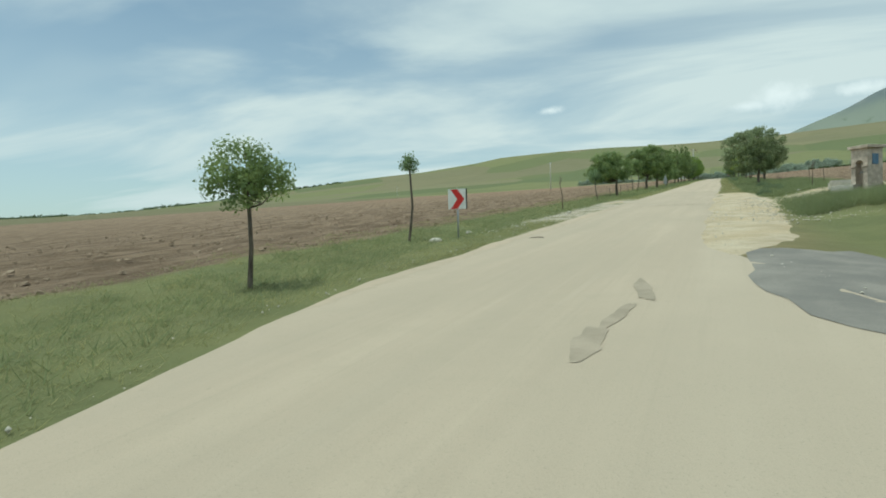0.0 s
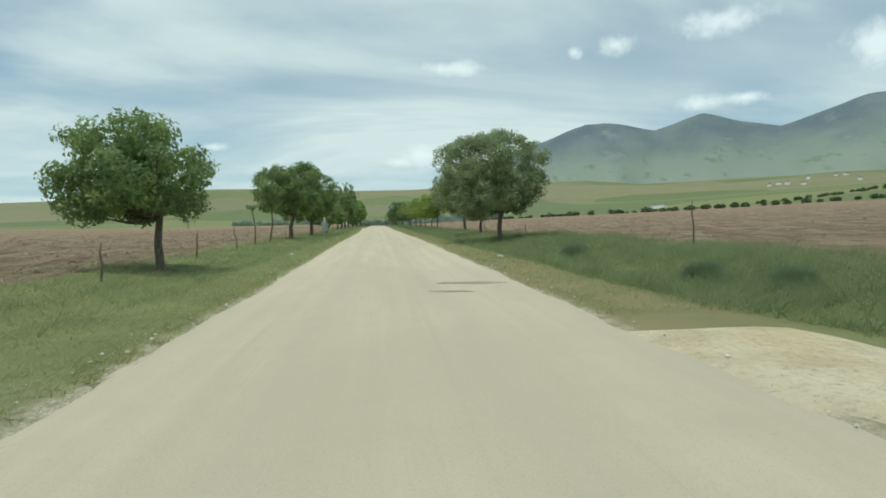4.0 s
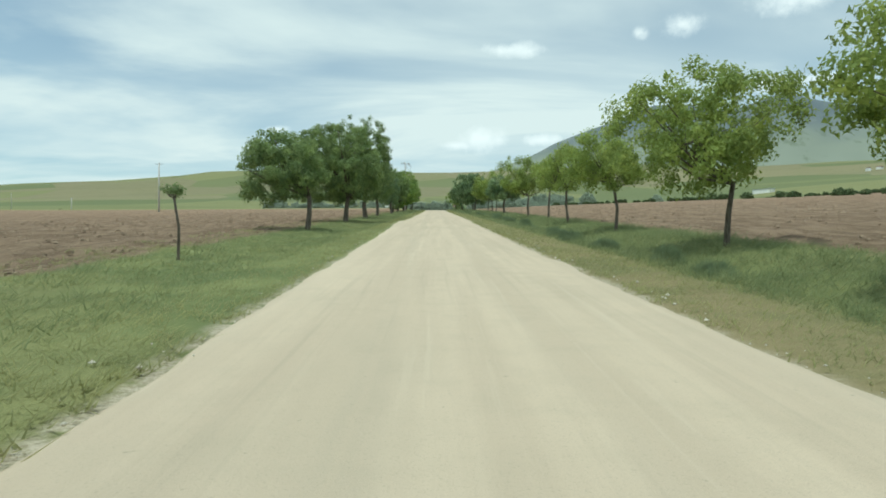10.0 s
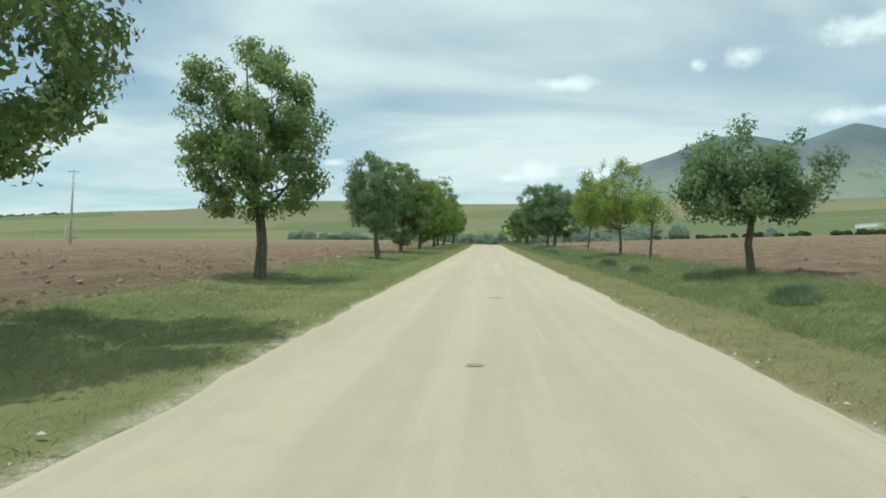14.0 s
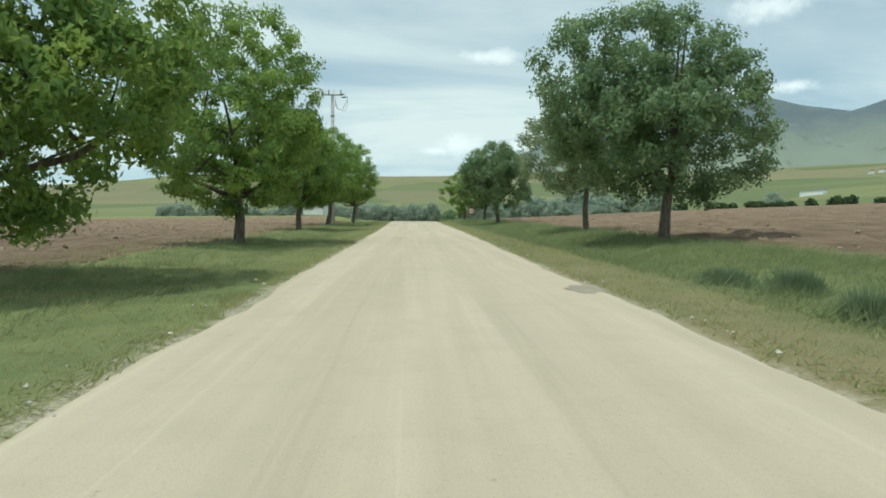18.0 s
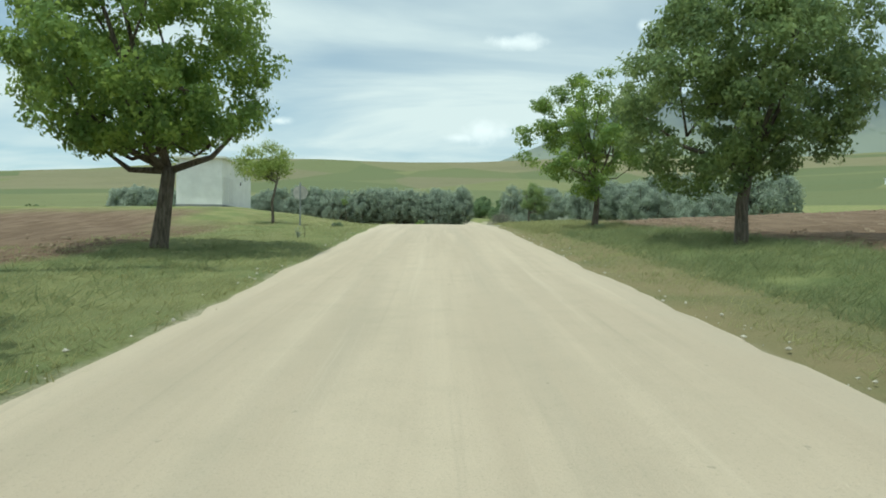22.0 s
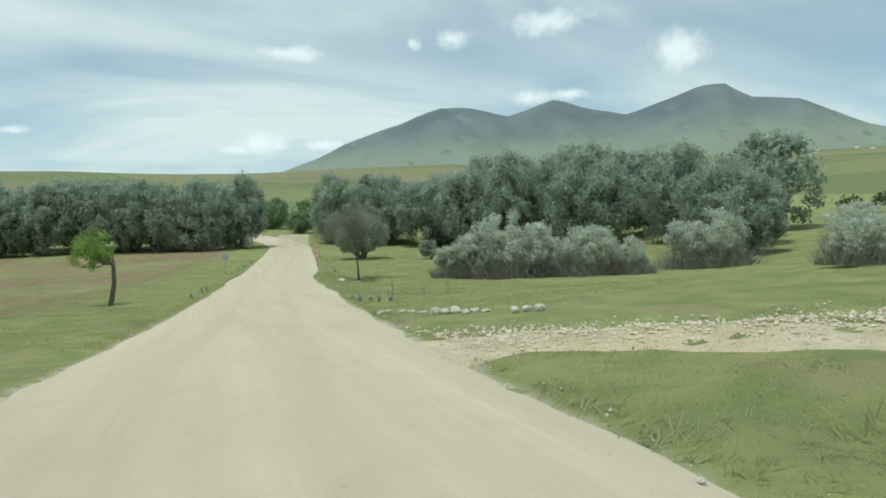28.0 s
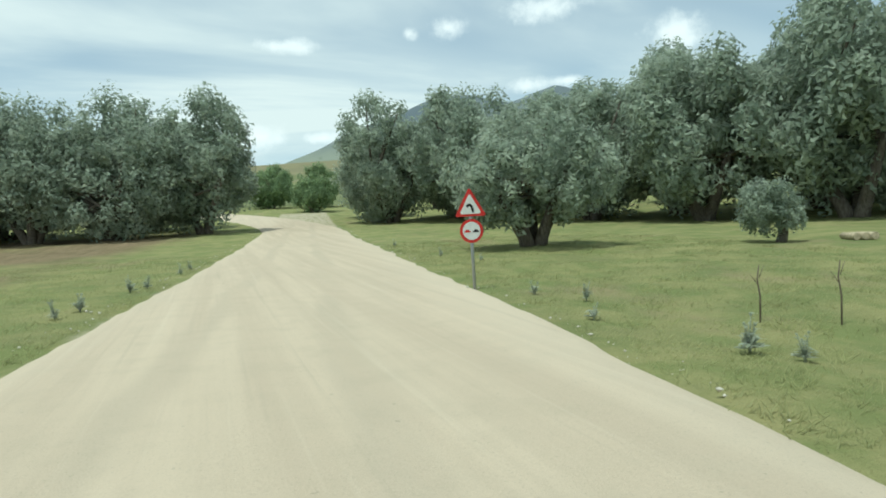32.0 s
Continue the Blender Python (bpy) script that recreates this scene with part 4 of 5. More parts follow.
SILVER = "grey-green willow-like tree with several leaning stems"
protos = [far_tree("silver_tree", 300 + i, 9.6, 8.2 + 0.5 * i, "silver", 0.19, 1.45, 140, SILVER, 3 + i % 3, 0.15) for i in range(5)]
back = [far_tree("silver_tree", 320 + i, 9.6, 8.4 + 0.6 * i, "silver", 0.31, 1.3, 55, SILVER, 3, 0.15) for i in range(3)]
spots = []
rs = np.random.default_rng(5)
for k in range(19):  # the long row across the meadow
    s = k / 18
    spots.append((5.4 - 92 * s + rs.uniform(-0.8, 0.8), 394.5 + 12 * s + rs.uniform(-2.0, 2.0), rs.uniform(1.08, 1.3) if k < 5 else rs.uniform(0.9, 1.25)))
for k in range(16):
    s = k / 15
    spots.append((3.0 - 92 * s + rs.uniform(-2, 2), 403 + 14 * s + rs.uniform(-2, 2), rs.uniform(0.95, 1.25)))
for x, y, k in ((21.3, 398.5, 1.15), (27, 392, 1.15), (32.5, 384, 1.2), (35, 376, 1.25), (37.5, 368, 1.25), (42, 360, 1.2), (40, 384, 1.25), (43, 374, 1.3), (46, 364, 1.2), (49, 353, 1.1), (36, 392, 1.2), (29, 402, 1.05),
                (23, 409, 0.95), (52, 378, 1.3), (56, 366, 1.3), (60, 352, 1.3), (47, 345, 0.95), (40, 400, 1.2), (50, 394, 1.25), (62, 384, 1.3), (72, 366, 1.3),
                (43, 339, 0.8), (29, 399.5, 1.0), (33, 420, 1.1), (45, 415, 1.2), (100, 350, 1.1)):
    spots.append((x + rs.uniform(-0.6, 0.6), y + rs.uniform(-0.6, 0.6), k * (1.06 if x > 25 and y > 355 else 1.0)))
used = {"near": 0, "back": 0}
for i, (x, y, k) in enumerate(spots):
    m = pose(x, y, float(land(x, y)) - 0.05, 0, 0, rs.uniform(0, 360)) @ Matrix.Diagonal((k, k, k * rs.uniform(0.92, 1.08), 1))
    row = "back" if 19 <= i < 35 or x > 50 or y > 405 or (i < 19 and x < -50) else "near"
    kin = back if row == "back" else protos
    c = used[row]
    used[row] += 1
    o = kin[c] if c < len(kin) else copy_thing(kin[c % len(kin)], Matrix())
    o.matrix_basis = m

# dark scrub closing the end of the road
t = thing("multi_stem_tree", 16.75, 364.2, "squat many-stemmed willow with a rounded grey-green crown", "tree")
u = far_tree("multi_stem_tree", 351, 5.0, 5.6, "silver", 0.13, 1.5, 110, "squat many-stemmed willow with a rounded grey-green crown", 5, 0.45, 0.45)
bpy.data.objects.remove(t)
u.matrix_world = pose(16.75, 364.2, float(land(16.75, 364.2)))
u = far_tree("small_willow", 352, 2.1, 2.1, "silver", 0.08, 1.7, 60, "small rounded willow bush on a short stem in the meadow", 1, 0.25, 0.22)
u.matrix_world = pose(22.7, 359.8, float(land(22.7, 359.8)))
GREEN = "bright green thicket tree at the bend of the road"
for i, (x, y, h, w) in enumerate(((18.5, 424, 5.0, 6), (14.5, 438, 6.0, 7), (21, 436, 6.5, 7), (9.5, 449, 6.0, 6), (16, 452, 7, 8), (2.5, 459, 6.5, 7))):
    u = far_tree("thicket_tree", 360 + i, h, w, "dense", 0.2, 1.3, 80, GREEN, 2, -0.4, 0.6)
    tagged(u, group="thicket at the bend")
    u.matrix_world = pose(x, y, float(land(x, y)))

# flowering thorn bushes on the meadow
BL = "white-flowering thorn bush with bare brown lower branches"


def thorn_bush(seed, h, w):
    r = np.random.default_rng(seed)
    t = new("thorn_bush")
    tagged(t, BL, "bush", "thorn bushes on the meadow")
    P, C, N = crown_points(r, h, w, 0.4, 0.0, 1.0, 75, 0.9, 0.3, 0.8)
    V, F = leaves(P, r, 0.1, 1.4, 0.0, N, True)
    attach(new("crown", mesh_of("crown", V, F, LEAF["blossom"])), t)
    n = 1500
    a, k = r.uniform(0, 6.28, n), np.sqrt(r.uniform(0, 1, n)) * w * 0.52
    base = np.stack([k * np.cos(a), k * np.sin(a) * 0.8, np.zeros(n)], -1)
    tip = base + np.stack([r.normal(0, 0.5, n), r.normal(0, 0.5, n), r.uniform(0.12, 0.42 * h, n)], -1)
    side = r.normal(0, 1, (n, 3))
    side[:, 2] = 0
    side = side / np.linalg.norm(side, axis=1)[:, None] * 0.016
    V = np.stack([base - side, base + side, tip + side * 0.3, tip - side * 0.3], 1).reshape(-1, 3)
    attach(new("thicket", mesh_of("thicket", V, np.arange(4 * n).reshape(n, 4), LEAF["twigs"])), t, "tangle of bare brown twigs")
    return t


bushes = [thorn_bush(400 + i, 3.0, 4.0 + 0.4 * i) for i in range(3)]
bspots = ((18.3, 341.6, 0.85), (20.2, 340.7, 1.15), (22.0, 339.3, 1.45), (24.3, 337.9, 0.85), (26.3, 336.3, 1.2), (28.4, 334.8, 0.8), (21.6, 342.0, 1.2), (25.2, 340.4, 1.0), (35.8, 335.5, 1.35), (38.4, 336.6, 1.0), (46.0, 331.5, 1.2), (19.0, 311.5, 0.5))
for i, (x, y, k) in enumerate(bspots):
    m = pose(x, y, float(land(x, y)), 0, 0, rs.uniform(0, 360)) @ Matrix.Diagonal((k, k, k, 1))
    if i < 3:
        bushes[i].matrix_world = m
    else:
        o = copy_thing(bushes[i % 3], Matrix())
        o.matrix_basis = m

# the bare tree on the meadow
t = thing("bare_tree", 11.8, 343.6, "nearly leafless grey tree with a haze of fine twigs", "tree")
r = np.random.default_rng(77)
part("trunk", tube([(0.05, 0, -0.15), (0.02, 0, 0.7), (-0.06, 0, 1.75)], [0.1, 0.068, 0.058], 9), BARK, t)
bms, ends = [], []


def bough(p, d, length, rad, depth):
    q = p + d * length
    mid = p.lerp(q, 0.5) + Vector(r.normal(0, 0.04 * length, 3))
    bms.append(tube([p, mid, q], [rad, rad * 0.8, rad * 0.55], 5))
    ends.append(q)
    ends.append(mid)
    if depth:
        for _ in range(3 if depth > 1 else 4):
            nd = (d + Vector(r.normal(0, 0.48, 3)) + Vector((0, 0, 0.1))).normalized()
            bough(q if r.uniform() > 0.3 else mid, nd, length * r.uniform(0.6, 0.85), rad * 0.5, depth - 1)


for k in range(6):
    a = k * 1.05 + 0.2
    bough(Vector((-0.1, 0, 1.65)), Vector((math.cos(a) * 0.8, math.sin(a) * 0.8, 0.85 + 0.8 * (k % 2))).normalized(), 1.38, 0.036, 3)
part("bough", merge(bms), BARK, t)
E0 = np.array([tuple(e) for e in ends])
n = 15000
base = E0[r.integers(0, len(E0), n)] + r.normal(0, 0.2, (n, 3))
tip = base + r.normal(0, 0.19, (n, 3)) + np.array([0, 0, 0.05])
side = np.cross(tip - base, r.normal(0, 1, (n, 3)))
side = side / np.linalg.norm(side, axis=1)[:, None] * 0.0045
V = np.stack([base - side, base + side, tip + side * 0.4, tip - side * 0.4], 1).reshape(-1, 3)
attach(new("twig_haze", mesh_of("twig_haze", V, np.arange(4 * n).reshape(n, 4), LEAF["twigs"])), t, "fine grey brown twigs")
V, F = leaves(E0[r.integers(0, len(E0), 5200)] + r.normal(0, 0.16, (5200, 3)), r, 0.042, 1.5)
attach(new("crown", mesh_of("crown", V, F, LEAF["shrub"])), t, "scattered small dark leaves")

# low dark shrubs along the verge
SH = "low dark green broom shrub on the grass verge"


def shrub(seed, h, w):
    r = np.random.default_rng(seed)
    t = new("verge_shrub")
    tagged(t, SH, "shrub", "shrubs on the verge")
    n = 2400
    a, k = r.uniform(0, 6.28, n), np.sqrt(r.uniform(0, 1, n)) * w * 0.4
    base = np.stack([k * np.cos(a), k * np.sin(a), np.full(n, -0.03)], -1)
    out = np.stack([np.cos(a), np.sin(a), np.zeros(n)], -1) * (r.uniform(0.02, 0.22, n) * w * 0.6)[:, None]
    tip = base + out + np.stack([r.normal(0, 0.05, n), r.normal(0, 0.05, n), h * r.uniform(0.4, 0.85, n) * (1.0 - 0.7 * (k / (w * 0.4)) ** 2)], -1)
    side = np.cross(tip - base, r.normal(0, 1, (n, 3)))
    side = side / np.linalg.norm(side, axis=1)[:, None] * 0.013
    mid = (base + tip) / 2 + np.array([0, 0, 0.03])
    V = np.stack([base, mid - side, tip, mid + side], 1).reshape(-1, 3)
    attach(new("foliage", mesh_of("foliage", V, np.arange(4 * n).reshape(n, 4), LEAF["shrub"])), t)
    return t


shrubs = [shrub(500 + i, 0.8, 1.4) for i in range(3)]
sspots = ((4.97, 87.5, 0.8), (5.15, 82.7, 0.75), (5.30, 80.6, 0.8), (4.59, 91.3, 0.6), (4.92, 92.3, 0.9), (4.88, 94.1, 0.85), (5.28, 102.9, 0.7), (5.40, 98.1, 0.8), (5.47, 167.9, 0.7), (5.26, 172.3, 0.7), (6.21, 162.6, 0.6), (5.85, 181.9, 0.8), (5.14, 183.4, 0.7), (6.05, 180.0, 0.9),
          (5.76, 175.0, 0.6), (5.56, 173.4, 0.8), (6.1, 12.9, 0.9), (6.37, 13.7, 1.0), (6.3, 5, 0.8), (6.8, 3, 0.8), (6.7, -0.5, 0.6), (5.4, -5.6, 0.9), (5.19, 190.4, 0.8), (5.70, 189.2, 0.9), (5.31, 187.0, 1.0), (5.77, 153.0, 1.0), (6.11, 148.0, 0.8), (6.64, 143.0, 0.7),
          (6.01, 131.0, 1.0), (5.64, 127.0, 0.9), (6.48, 136.0, 0.9), (6.12, 112.4, 0.8), (5.68, 108.4, 0.8), (4.05, 58.8, 0.5), (6.24, 257.5, 0.6), (6.35, 259.0, 0.5), (-4.55, 262.0, 0.55), (11.6, -24, 1.2),
          (5.74, 118.0, 1.0), (5.94, 122.0, 0.9), (9.23, 283.0, 0.45), (11.74, 286.0, 0.5), (7.71, 292.0, 0.4), (10.38, 296.0, 0.45))
for i, (x, y, k) in enumerate(sspots):
    m = pose(x, y, float(land(x, y)) - 0.12, 0, 0, rs.uniform(0, 360)) @ Matrix.Diagonal((k, k * rs.uniform(0.8, 1.2), k * rs.uniform(1.0, 1.35), 1))
    if i < 3:
        shrubs[i].matrix_world = m
    else:
        o = copy_thing(shrubs[i % 3], Matrix())
        o.matrix_basis = m

# hedge lines and scrub far over the plain
hv, hf, base_i = [], [], 0
rh = np.random.default_rng(9)
lines = (((70, 330), (200, 260), 46, 2.0), ((58, 318), (150, 262), 70, 1.7), ((38, 272), (80, 248), 38, 1.2), ((75, 250), (190, 175), 46, 2.2), ((110, 380), (330, 330), 60, 2.8), ((-60, 395), (-160, 350), 26, 2.2), ((-95, 300), (-190, 330), 16, 1.6), ((190, 175), (420, 60), 60, 2.8), ((260, 330), (520, 230), 44, 3.5), ((-110, 420), (-240, 470), 30, 2.2), ((-17, 283), (-62, 287), 40, 1.1), ((-24, 292), (-90, 300), 34, 1.5))
pts = []
for (x0, y0), (x1, y1), n, s in lines:
    for k in range(n):
        f = (k + rh.uniform(-0.4, 0.4)) / n
        x, y = x0 + (x1 - x0) * f + rh.normal(0, 2.0), y0 + (y1 - y0) * f + rh.normal(0, 2.0)
        sz = s * rh.uniform(0.5, 1.2)
        m = 110
        d = rh.normal(0, 1, (m, 3))
        d /= np.linalg.norm(d, axis=1)[:, None]
        d *= rh.uniform(0.4, 1, (m, 1)) * sz * np.array([0.75, 0.75, 0.55])
        d[:, 2] = np.abs(d[:, 2] + 0.3 * sz)
        pts.append(d + np.array([x, y, float(land(x, y))]))
V, F = leaves(np.concatenate(pts), rh, 0.6, 1.3)
ob = new("far_hedges", mesh_of("far_hedges", V, F, LEAF["hedge"]))
tagged(ob, "rows of dark hedge bushes along the far field edges", "hedge", kind="stuff")

pts = []
for k in range(420):
    a, far = radians(rh.uniform(-80, -36)), rh.uniform(2250, 2420)
    x, y = far * math.sin(a), 180 + far * math.cos(a)
    sz = rh.uniform(4, 11) * (0.6 + 0.4 * math.sin(a * 40))
    q = rh.normal(0, 1, (14, 3)) * np.array([0.9, 0.9, 0.45]) * sz
    q[:, 2] = np.abs(q[:, 2])
    pts.append(q + np.array([x, y, float(land(x, y))]))
V, F = leaves(np.concatenate(pts), rh, 6.0, 1.3)
ob = new("skyline_trees", mesh_of("skyline_trees", V, F, LEAF["hedge"]))
tagged(ob, "thin dark line of trees along the far skyline", "trees", kind="stuff")

# ---------------------------------------------------------------- grass and clods


def blades(name, n, xlo, xhi, ylo, yhi, hlo, hhi, seed, bias=1.0, label=""):
    """Tufts of grass blades scattered at offsets xlo..xhi from the lane's middle line."""
    r = np.random.default_rng(seed)
    u = r.uniform(0, 1, n) ** bias
    off = xlo + (xhi - xlo) * u
    y = r.uniform(ylo, yhi, n)
    x = off + centre(y) * (y < 425)
    keep = (bumps(x, y, 2.2) + 0.5 * bumps(y, x, 0.8) > -0.75) & (np.abs(x) < 40)
    if hhi < 0.5:
        keep &= ~((y > -30) & (y < -4) & (x > 2.4) & (x < 9.0) & (x < 9.5 - 0.1 * (y + 4)) & (np.abs(y + 16 - (x - 6)) < 5.5))
    keep &= ~((y > -30) & (y < 1) & (x > 2.4) & (x < 5.2))
    keep &= ~((y > -46) & (y < -27) & (x > 2.0) & (x < 7.0))
    keep &= np.abs(x - centre(y)) > np.where(x > centre(y), np.interp(y, ly, right_edge), np.interp(y, ly, left_edge)) + 0.06 * r.normal(0, 1, n)
    keep &= ~((y > -27) & (y < -4) & (x < 0) & (x > -4.6))
    keep &= ~((y > 300) & (y < 316) & (np.abs(y - 309.5) < 2.2 + 0.3 * np.clip(np.abs(off) - 6, 0, 10)))
    x, y = x[keep], y[keep]
    n = len(x)
    z = land(x, y) + 0.02
    per = 4
    root = np.repeat(np.stack([x, y, z - 0.05], -1), per, 0) + r.normal(0, 0.06, (n * per, 3)) * np.array([1, 1, 0])
    h = r.uniform(hlo, hhi, n * per) * np.repeat(0.75 + 0.5 * (bumps(x, y, 3.5) * 0.5 + 0.5), per)
    lean = (r.normal(0, 1.1, (n * per, 2)) + np.array([0.7, 0.2])) * h[:, None]
    tip = root + np.stack([lean[:, 0], lean[:, 1], h], -1)
    a = r.uniform(0, 6.28, n * per)
    side = np.stack([np.cos(a), np.sin(a), np.zeros(n * per)], -1) * (0.005 + 0.007 * r.uniform(0, 1, (n * per, 1)))
    V = np.stack([root - side, root + side, tip], 1).reshape(-1, 3)
    o = new(name, mesh_of(name, V, np.arange(3 * n * per).reshape(-1, 3), LEAF[{"long_grass": "bank", "meadow_grass": "meadow"}.get(name, "grass")]))
    return tagged(o, label or "long uneven grass on the road verge", "grass", kind="stuff")


blades("verge_grass", 88000, -2.6, -9.6, -52, 246, 0.03, 0.13, 21, 1.7)
blades("meadow_grass", 16000, -2.6, -9.6, 246, 300, 0.03, 0.13, 30, 1.5, "short dry grass on the crest of the road")
blades("verge_grass", 86000, 2.6, 9.6, -50, 246, 0.03, 0.14, 22, 1.5)
blades("meadow_grass", 14000, 2.6, 8.2, 246, 300, 0.03, 0.13, 31, 1.4, "short dry grass on the crest of the road")
blades("long_grass", 9000, 5.0, 12.5, -27.5, -18.5, 0.25, 0.6, 25, 1.0, "bank of long dark grass beside the fountain")
blades("long_grass", 20000, 4.4, 10.5, -9, 34, 0.16, 0.4, 26, 1.1, "thick bank of long green grass beside the gravel")
blades("long_grass", 46000, 4.3, 8.8, 34, 256, 0.1, 0.34, 27, 1.0, "band of long green grass on the bank below the trees")
blades("long_grass", 22000, -4.0, -7.6, -50, 250, 0.08, 0.26, 28, 1.0, "long soft grass under the roadside trees")
blades("rough_grass", 12000, 3.6, 8.0, 256, 302, 0.08, 0.3, 29, 1.0, "rough grass on the bank beside the crest of the road")
blades("meadow_grass", 42000, 2.7, 14.0, 300, 372, 0.03, 0.1, 23, 1.2, "short grazed meadow grass")
blades("meadow_grass", 24000, -2.7, -10.0, 300, 372, 0.03, 0.1, 24, 1.2, "short grazed meadow grass")


def clods(name, n, xlo, xhi, ylo, yhi, seed):
    r = np.random.default_rng(seed)
    x = xlo + (xhi - xlo) * r.uniform(0, 1, n) ** 1.4
    y = r.uniform(ylo, yhi, n)
    s = 0.016 + 0.06 * r.uniform(0, 1, n) ** 2.5
    cube = np.array([(-1, -1, -1), (1, -1, -1), (1, 1, -1), (-1, 1, -1), (-0.7, -0.7, 1), (0.7, -0.7, 1), (0.7, 0.7, 1), (-0.7, 0.7, 1)], float)
    f = np.array([(0, 1, 5, 4), (1, 2, 6, 5), (2, 3, 7, 6), (3, 0, 4, 7), (4, 5, 6, 7)])
    a = r.uniform(0, 6.28, n)
    V = cube[None] * s[:, None, None] * r.uniform(0.55, 1.35, (n, 8, 3)) * np.array([1.3, 1.1, 0.5])
    ca, sa = np.cos(a)[:, None], np.sin(a)[:, None]
    vx, vy = V[..., 0] * ca - V[..., 1] * sa, V[..., 0] * sa + V[..., 1] * ca
    V = np.stack([vx + x[:, None], vy + y[:, None], V[..., 2] + (land(x, y) + 0.02 + s * 0.2)[:, None]], -1).reshape(-1, 3)
    F = (f[None] + 8 * np.arange(n)[:, None, None]).reshape(-1, 4)
    o = new(name, mesh_of(name, V, F, CLOD))
    return tagged(o, "lumps of dry brown earth on the ploughed field", "soil clods", kind="stuff")


clods("field_clods", 15000, -7.9, -34, -60, 252, 31)
clods("field_clods", 10000, 9.4, 38, -60, 285, 32)

# ---------------------------------------------------------------- signs and posts


def disc(rad, z, n=28):
    return [(rad * math.cos(2 * math.pi * k / n), z + rad * math.sin(2 * math.pi * k / n)) for k in range(n)]


def tri(half, z0, rise, cut=0.03):
    """A triangle, point up, with its corners cut."""
    return [(-half + cut, z0), (half - cut, z0), (half - cut * 0.4, z0 + cut), (cut * 0.5, z0 + rise - cut * 0.4), (-cut * 0.5, z0 + rise - cut * 0.4), (-half + cut * 0.4, z0 + cut)]


def post(t, h, rad=0.03, mat=None):
    return part("post", tube([(0, 0.03, -0.3), (0, 0.03, h)], [rad, rad], 10), mat or GALV, t, "galvanised steel tube")


def put(bm, dy):
    bmesh.ops.translate(bm, vec=(0, dy, 0), verts=bm.verts)
    return bm


def car_shape(x0, z0, s, face=1):
    return [(x0 - 1.0 * s, z0), (x0 + 1.0 * s, z0), (x0 + 1.0 * s, z0 + 0.38 * s), (x0 + 0.62 * s, z0 + 0.45 * s), (x0 + 0.4 * s, z0 + 0.85 * s), (x0 - 0.4 * s, z0 + 0.85 * s), (x0 - 0.62 * s, z0 + 0.45 * s), (x0 - 1.0 * s, z0 + 0.38 * s)]


def overtaking_sign(t, rad, z):
    p = part("sign_plate", plate(disc(rad, z), 0.004), RED, t, "round plate with a red rim")
    part("sign_face", put(plate(disc(rad * 0.76, z), 0.002), -0.005), WHITE, p, "white face")
    part("symbol", put(plate(car_shape(-rad * 0.36, z - rad * 0.12, rad * 0.27), 0.002), -0.008), RED, p, "red car symbol")
    part("symbol", put(plate(car_shape(rad * 0.36, z - rad * 0.12, rad * 0.27), 0.002), -0.008), BLACK, p, "black car symbol")
    part("clamp", box(0.1, 0.05, 0.04, (0, 0.03, z)), GALV, t)


t = thing("chevron_sign", -4.4, -33.4, "white panel with a broad red chevron arrow, on a steel post", "road sign", rz=3)
post(t, 1.4)
p = part("sign_plate", put(plate([(-0.28, 0.88), (0.28, 0.88), (0.28, 1.48), (-0.28, 1.48)], 0.012), -0.006), WHITE, t, "white panel")
ch = [(-0.2, 0.89), (0.02, 0.89), (0.235, 1.18), (0.02, 1.47), (-0.2, 1.47), (0.015, 1.18)]
part("chevron", put(plate(ch, 0.003), -0.02), RED, p, "broad red arrow band")
part("edge_strip", box(0.035, 0.02, 0.6, (0.3, -0.012, 1.18)), BLACK, t, "dark side edge")

t = thing("no_overtaking_sign", 5.3, 238.8, "round red-rimmed no overtaking sign on a steel post", "road sign")
post(t, 1.6)
overtaking_sign(t, 0.31, 1.42)

t = thing("bend_warning_sign", 10.75, 355.3, "red triangle bend sign above a round no overtaking sign", "road sign", rz=-8)
post(t, 1.76)
p = part("warning_plate", plate(tri(0.29, 1.3, 0.51), 0.004), RED, t, "triangular plate with a red rim")
part("sign_face", put(plate(tri(0.2, 1.343, 0.36), 0.002), -0.005), WHITE, p, "white face")
arc = [(0.09 * math.cos(a) - 0.02, 1.37 + 0.16 * math.sin(a)) for a in np.linspace(0, 2.3, 9)] + [(0.045 * math.cos(a) - 0.02, 1.37 + 0.11 * math.sin(a)) for a in np.linspace(2.3, 0, 9)]
part("symbol", put(plate(arc, 0.002), -0.008), BLACK, p, "black curved arrow")
overtaking_sign(t, 0.215, 1.04)

t = thing("road_sign", -5.0, 50.9, "pair of road signs seen from their bare grey backs", "road sign", rz=4)
part("post", tube([(0, -0.03, -0.3), (0, -0.03, 1.85)], [0.03, 0.03], 10), GALV, t)
part("warning_plate", plate(tri(0.36, 1.14, 0.66), 0.004), GALV, t, "bare grey triangular back")
part("sign_plate", plate(disc(0.29, 0.84), 0.004), GALV, t, "bare grey round back")
part("clamp", box(0.12, 0.03, 0.04, (0, -0.025, 1.35)), GALV, t)

t = thing("road_sign", 2.98, 351.8, "round road sign seen from its bare grey back", "road sign", rz=-4)
part("post", tube([(0, -0.03, -0.3), (0, -0.03, 1.7)], [0.03, 0.03], 10), GALV, t)
part("sign_plate", plate(disc(0.28, 1.37), 0.004), GALV, t, "bare grey round back")

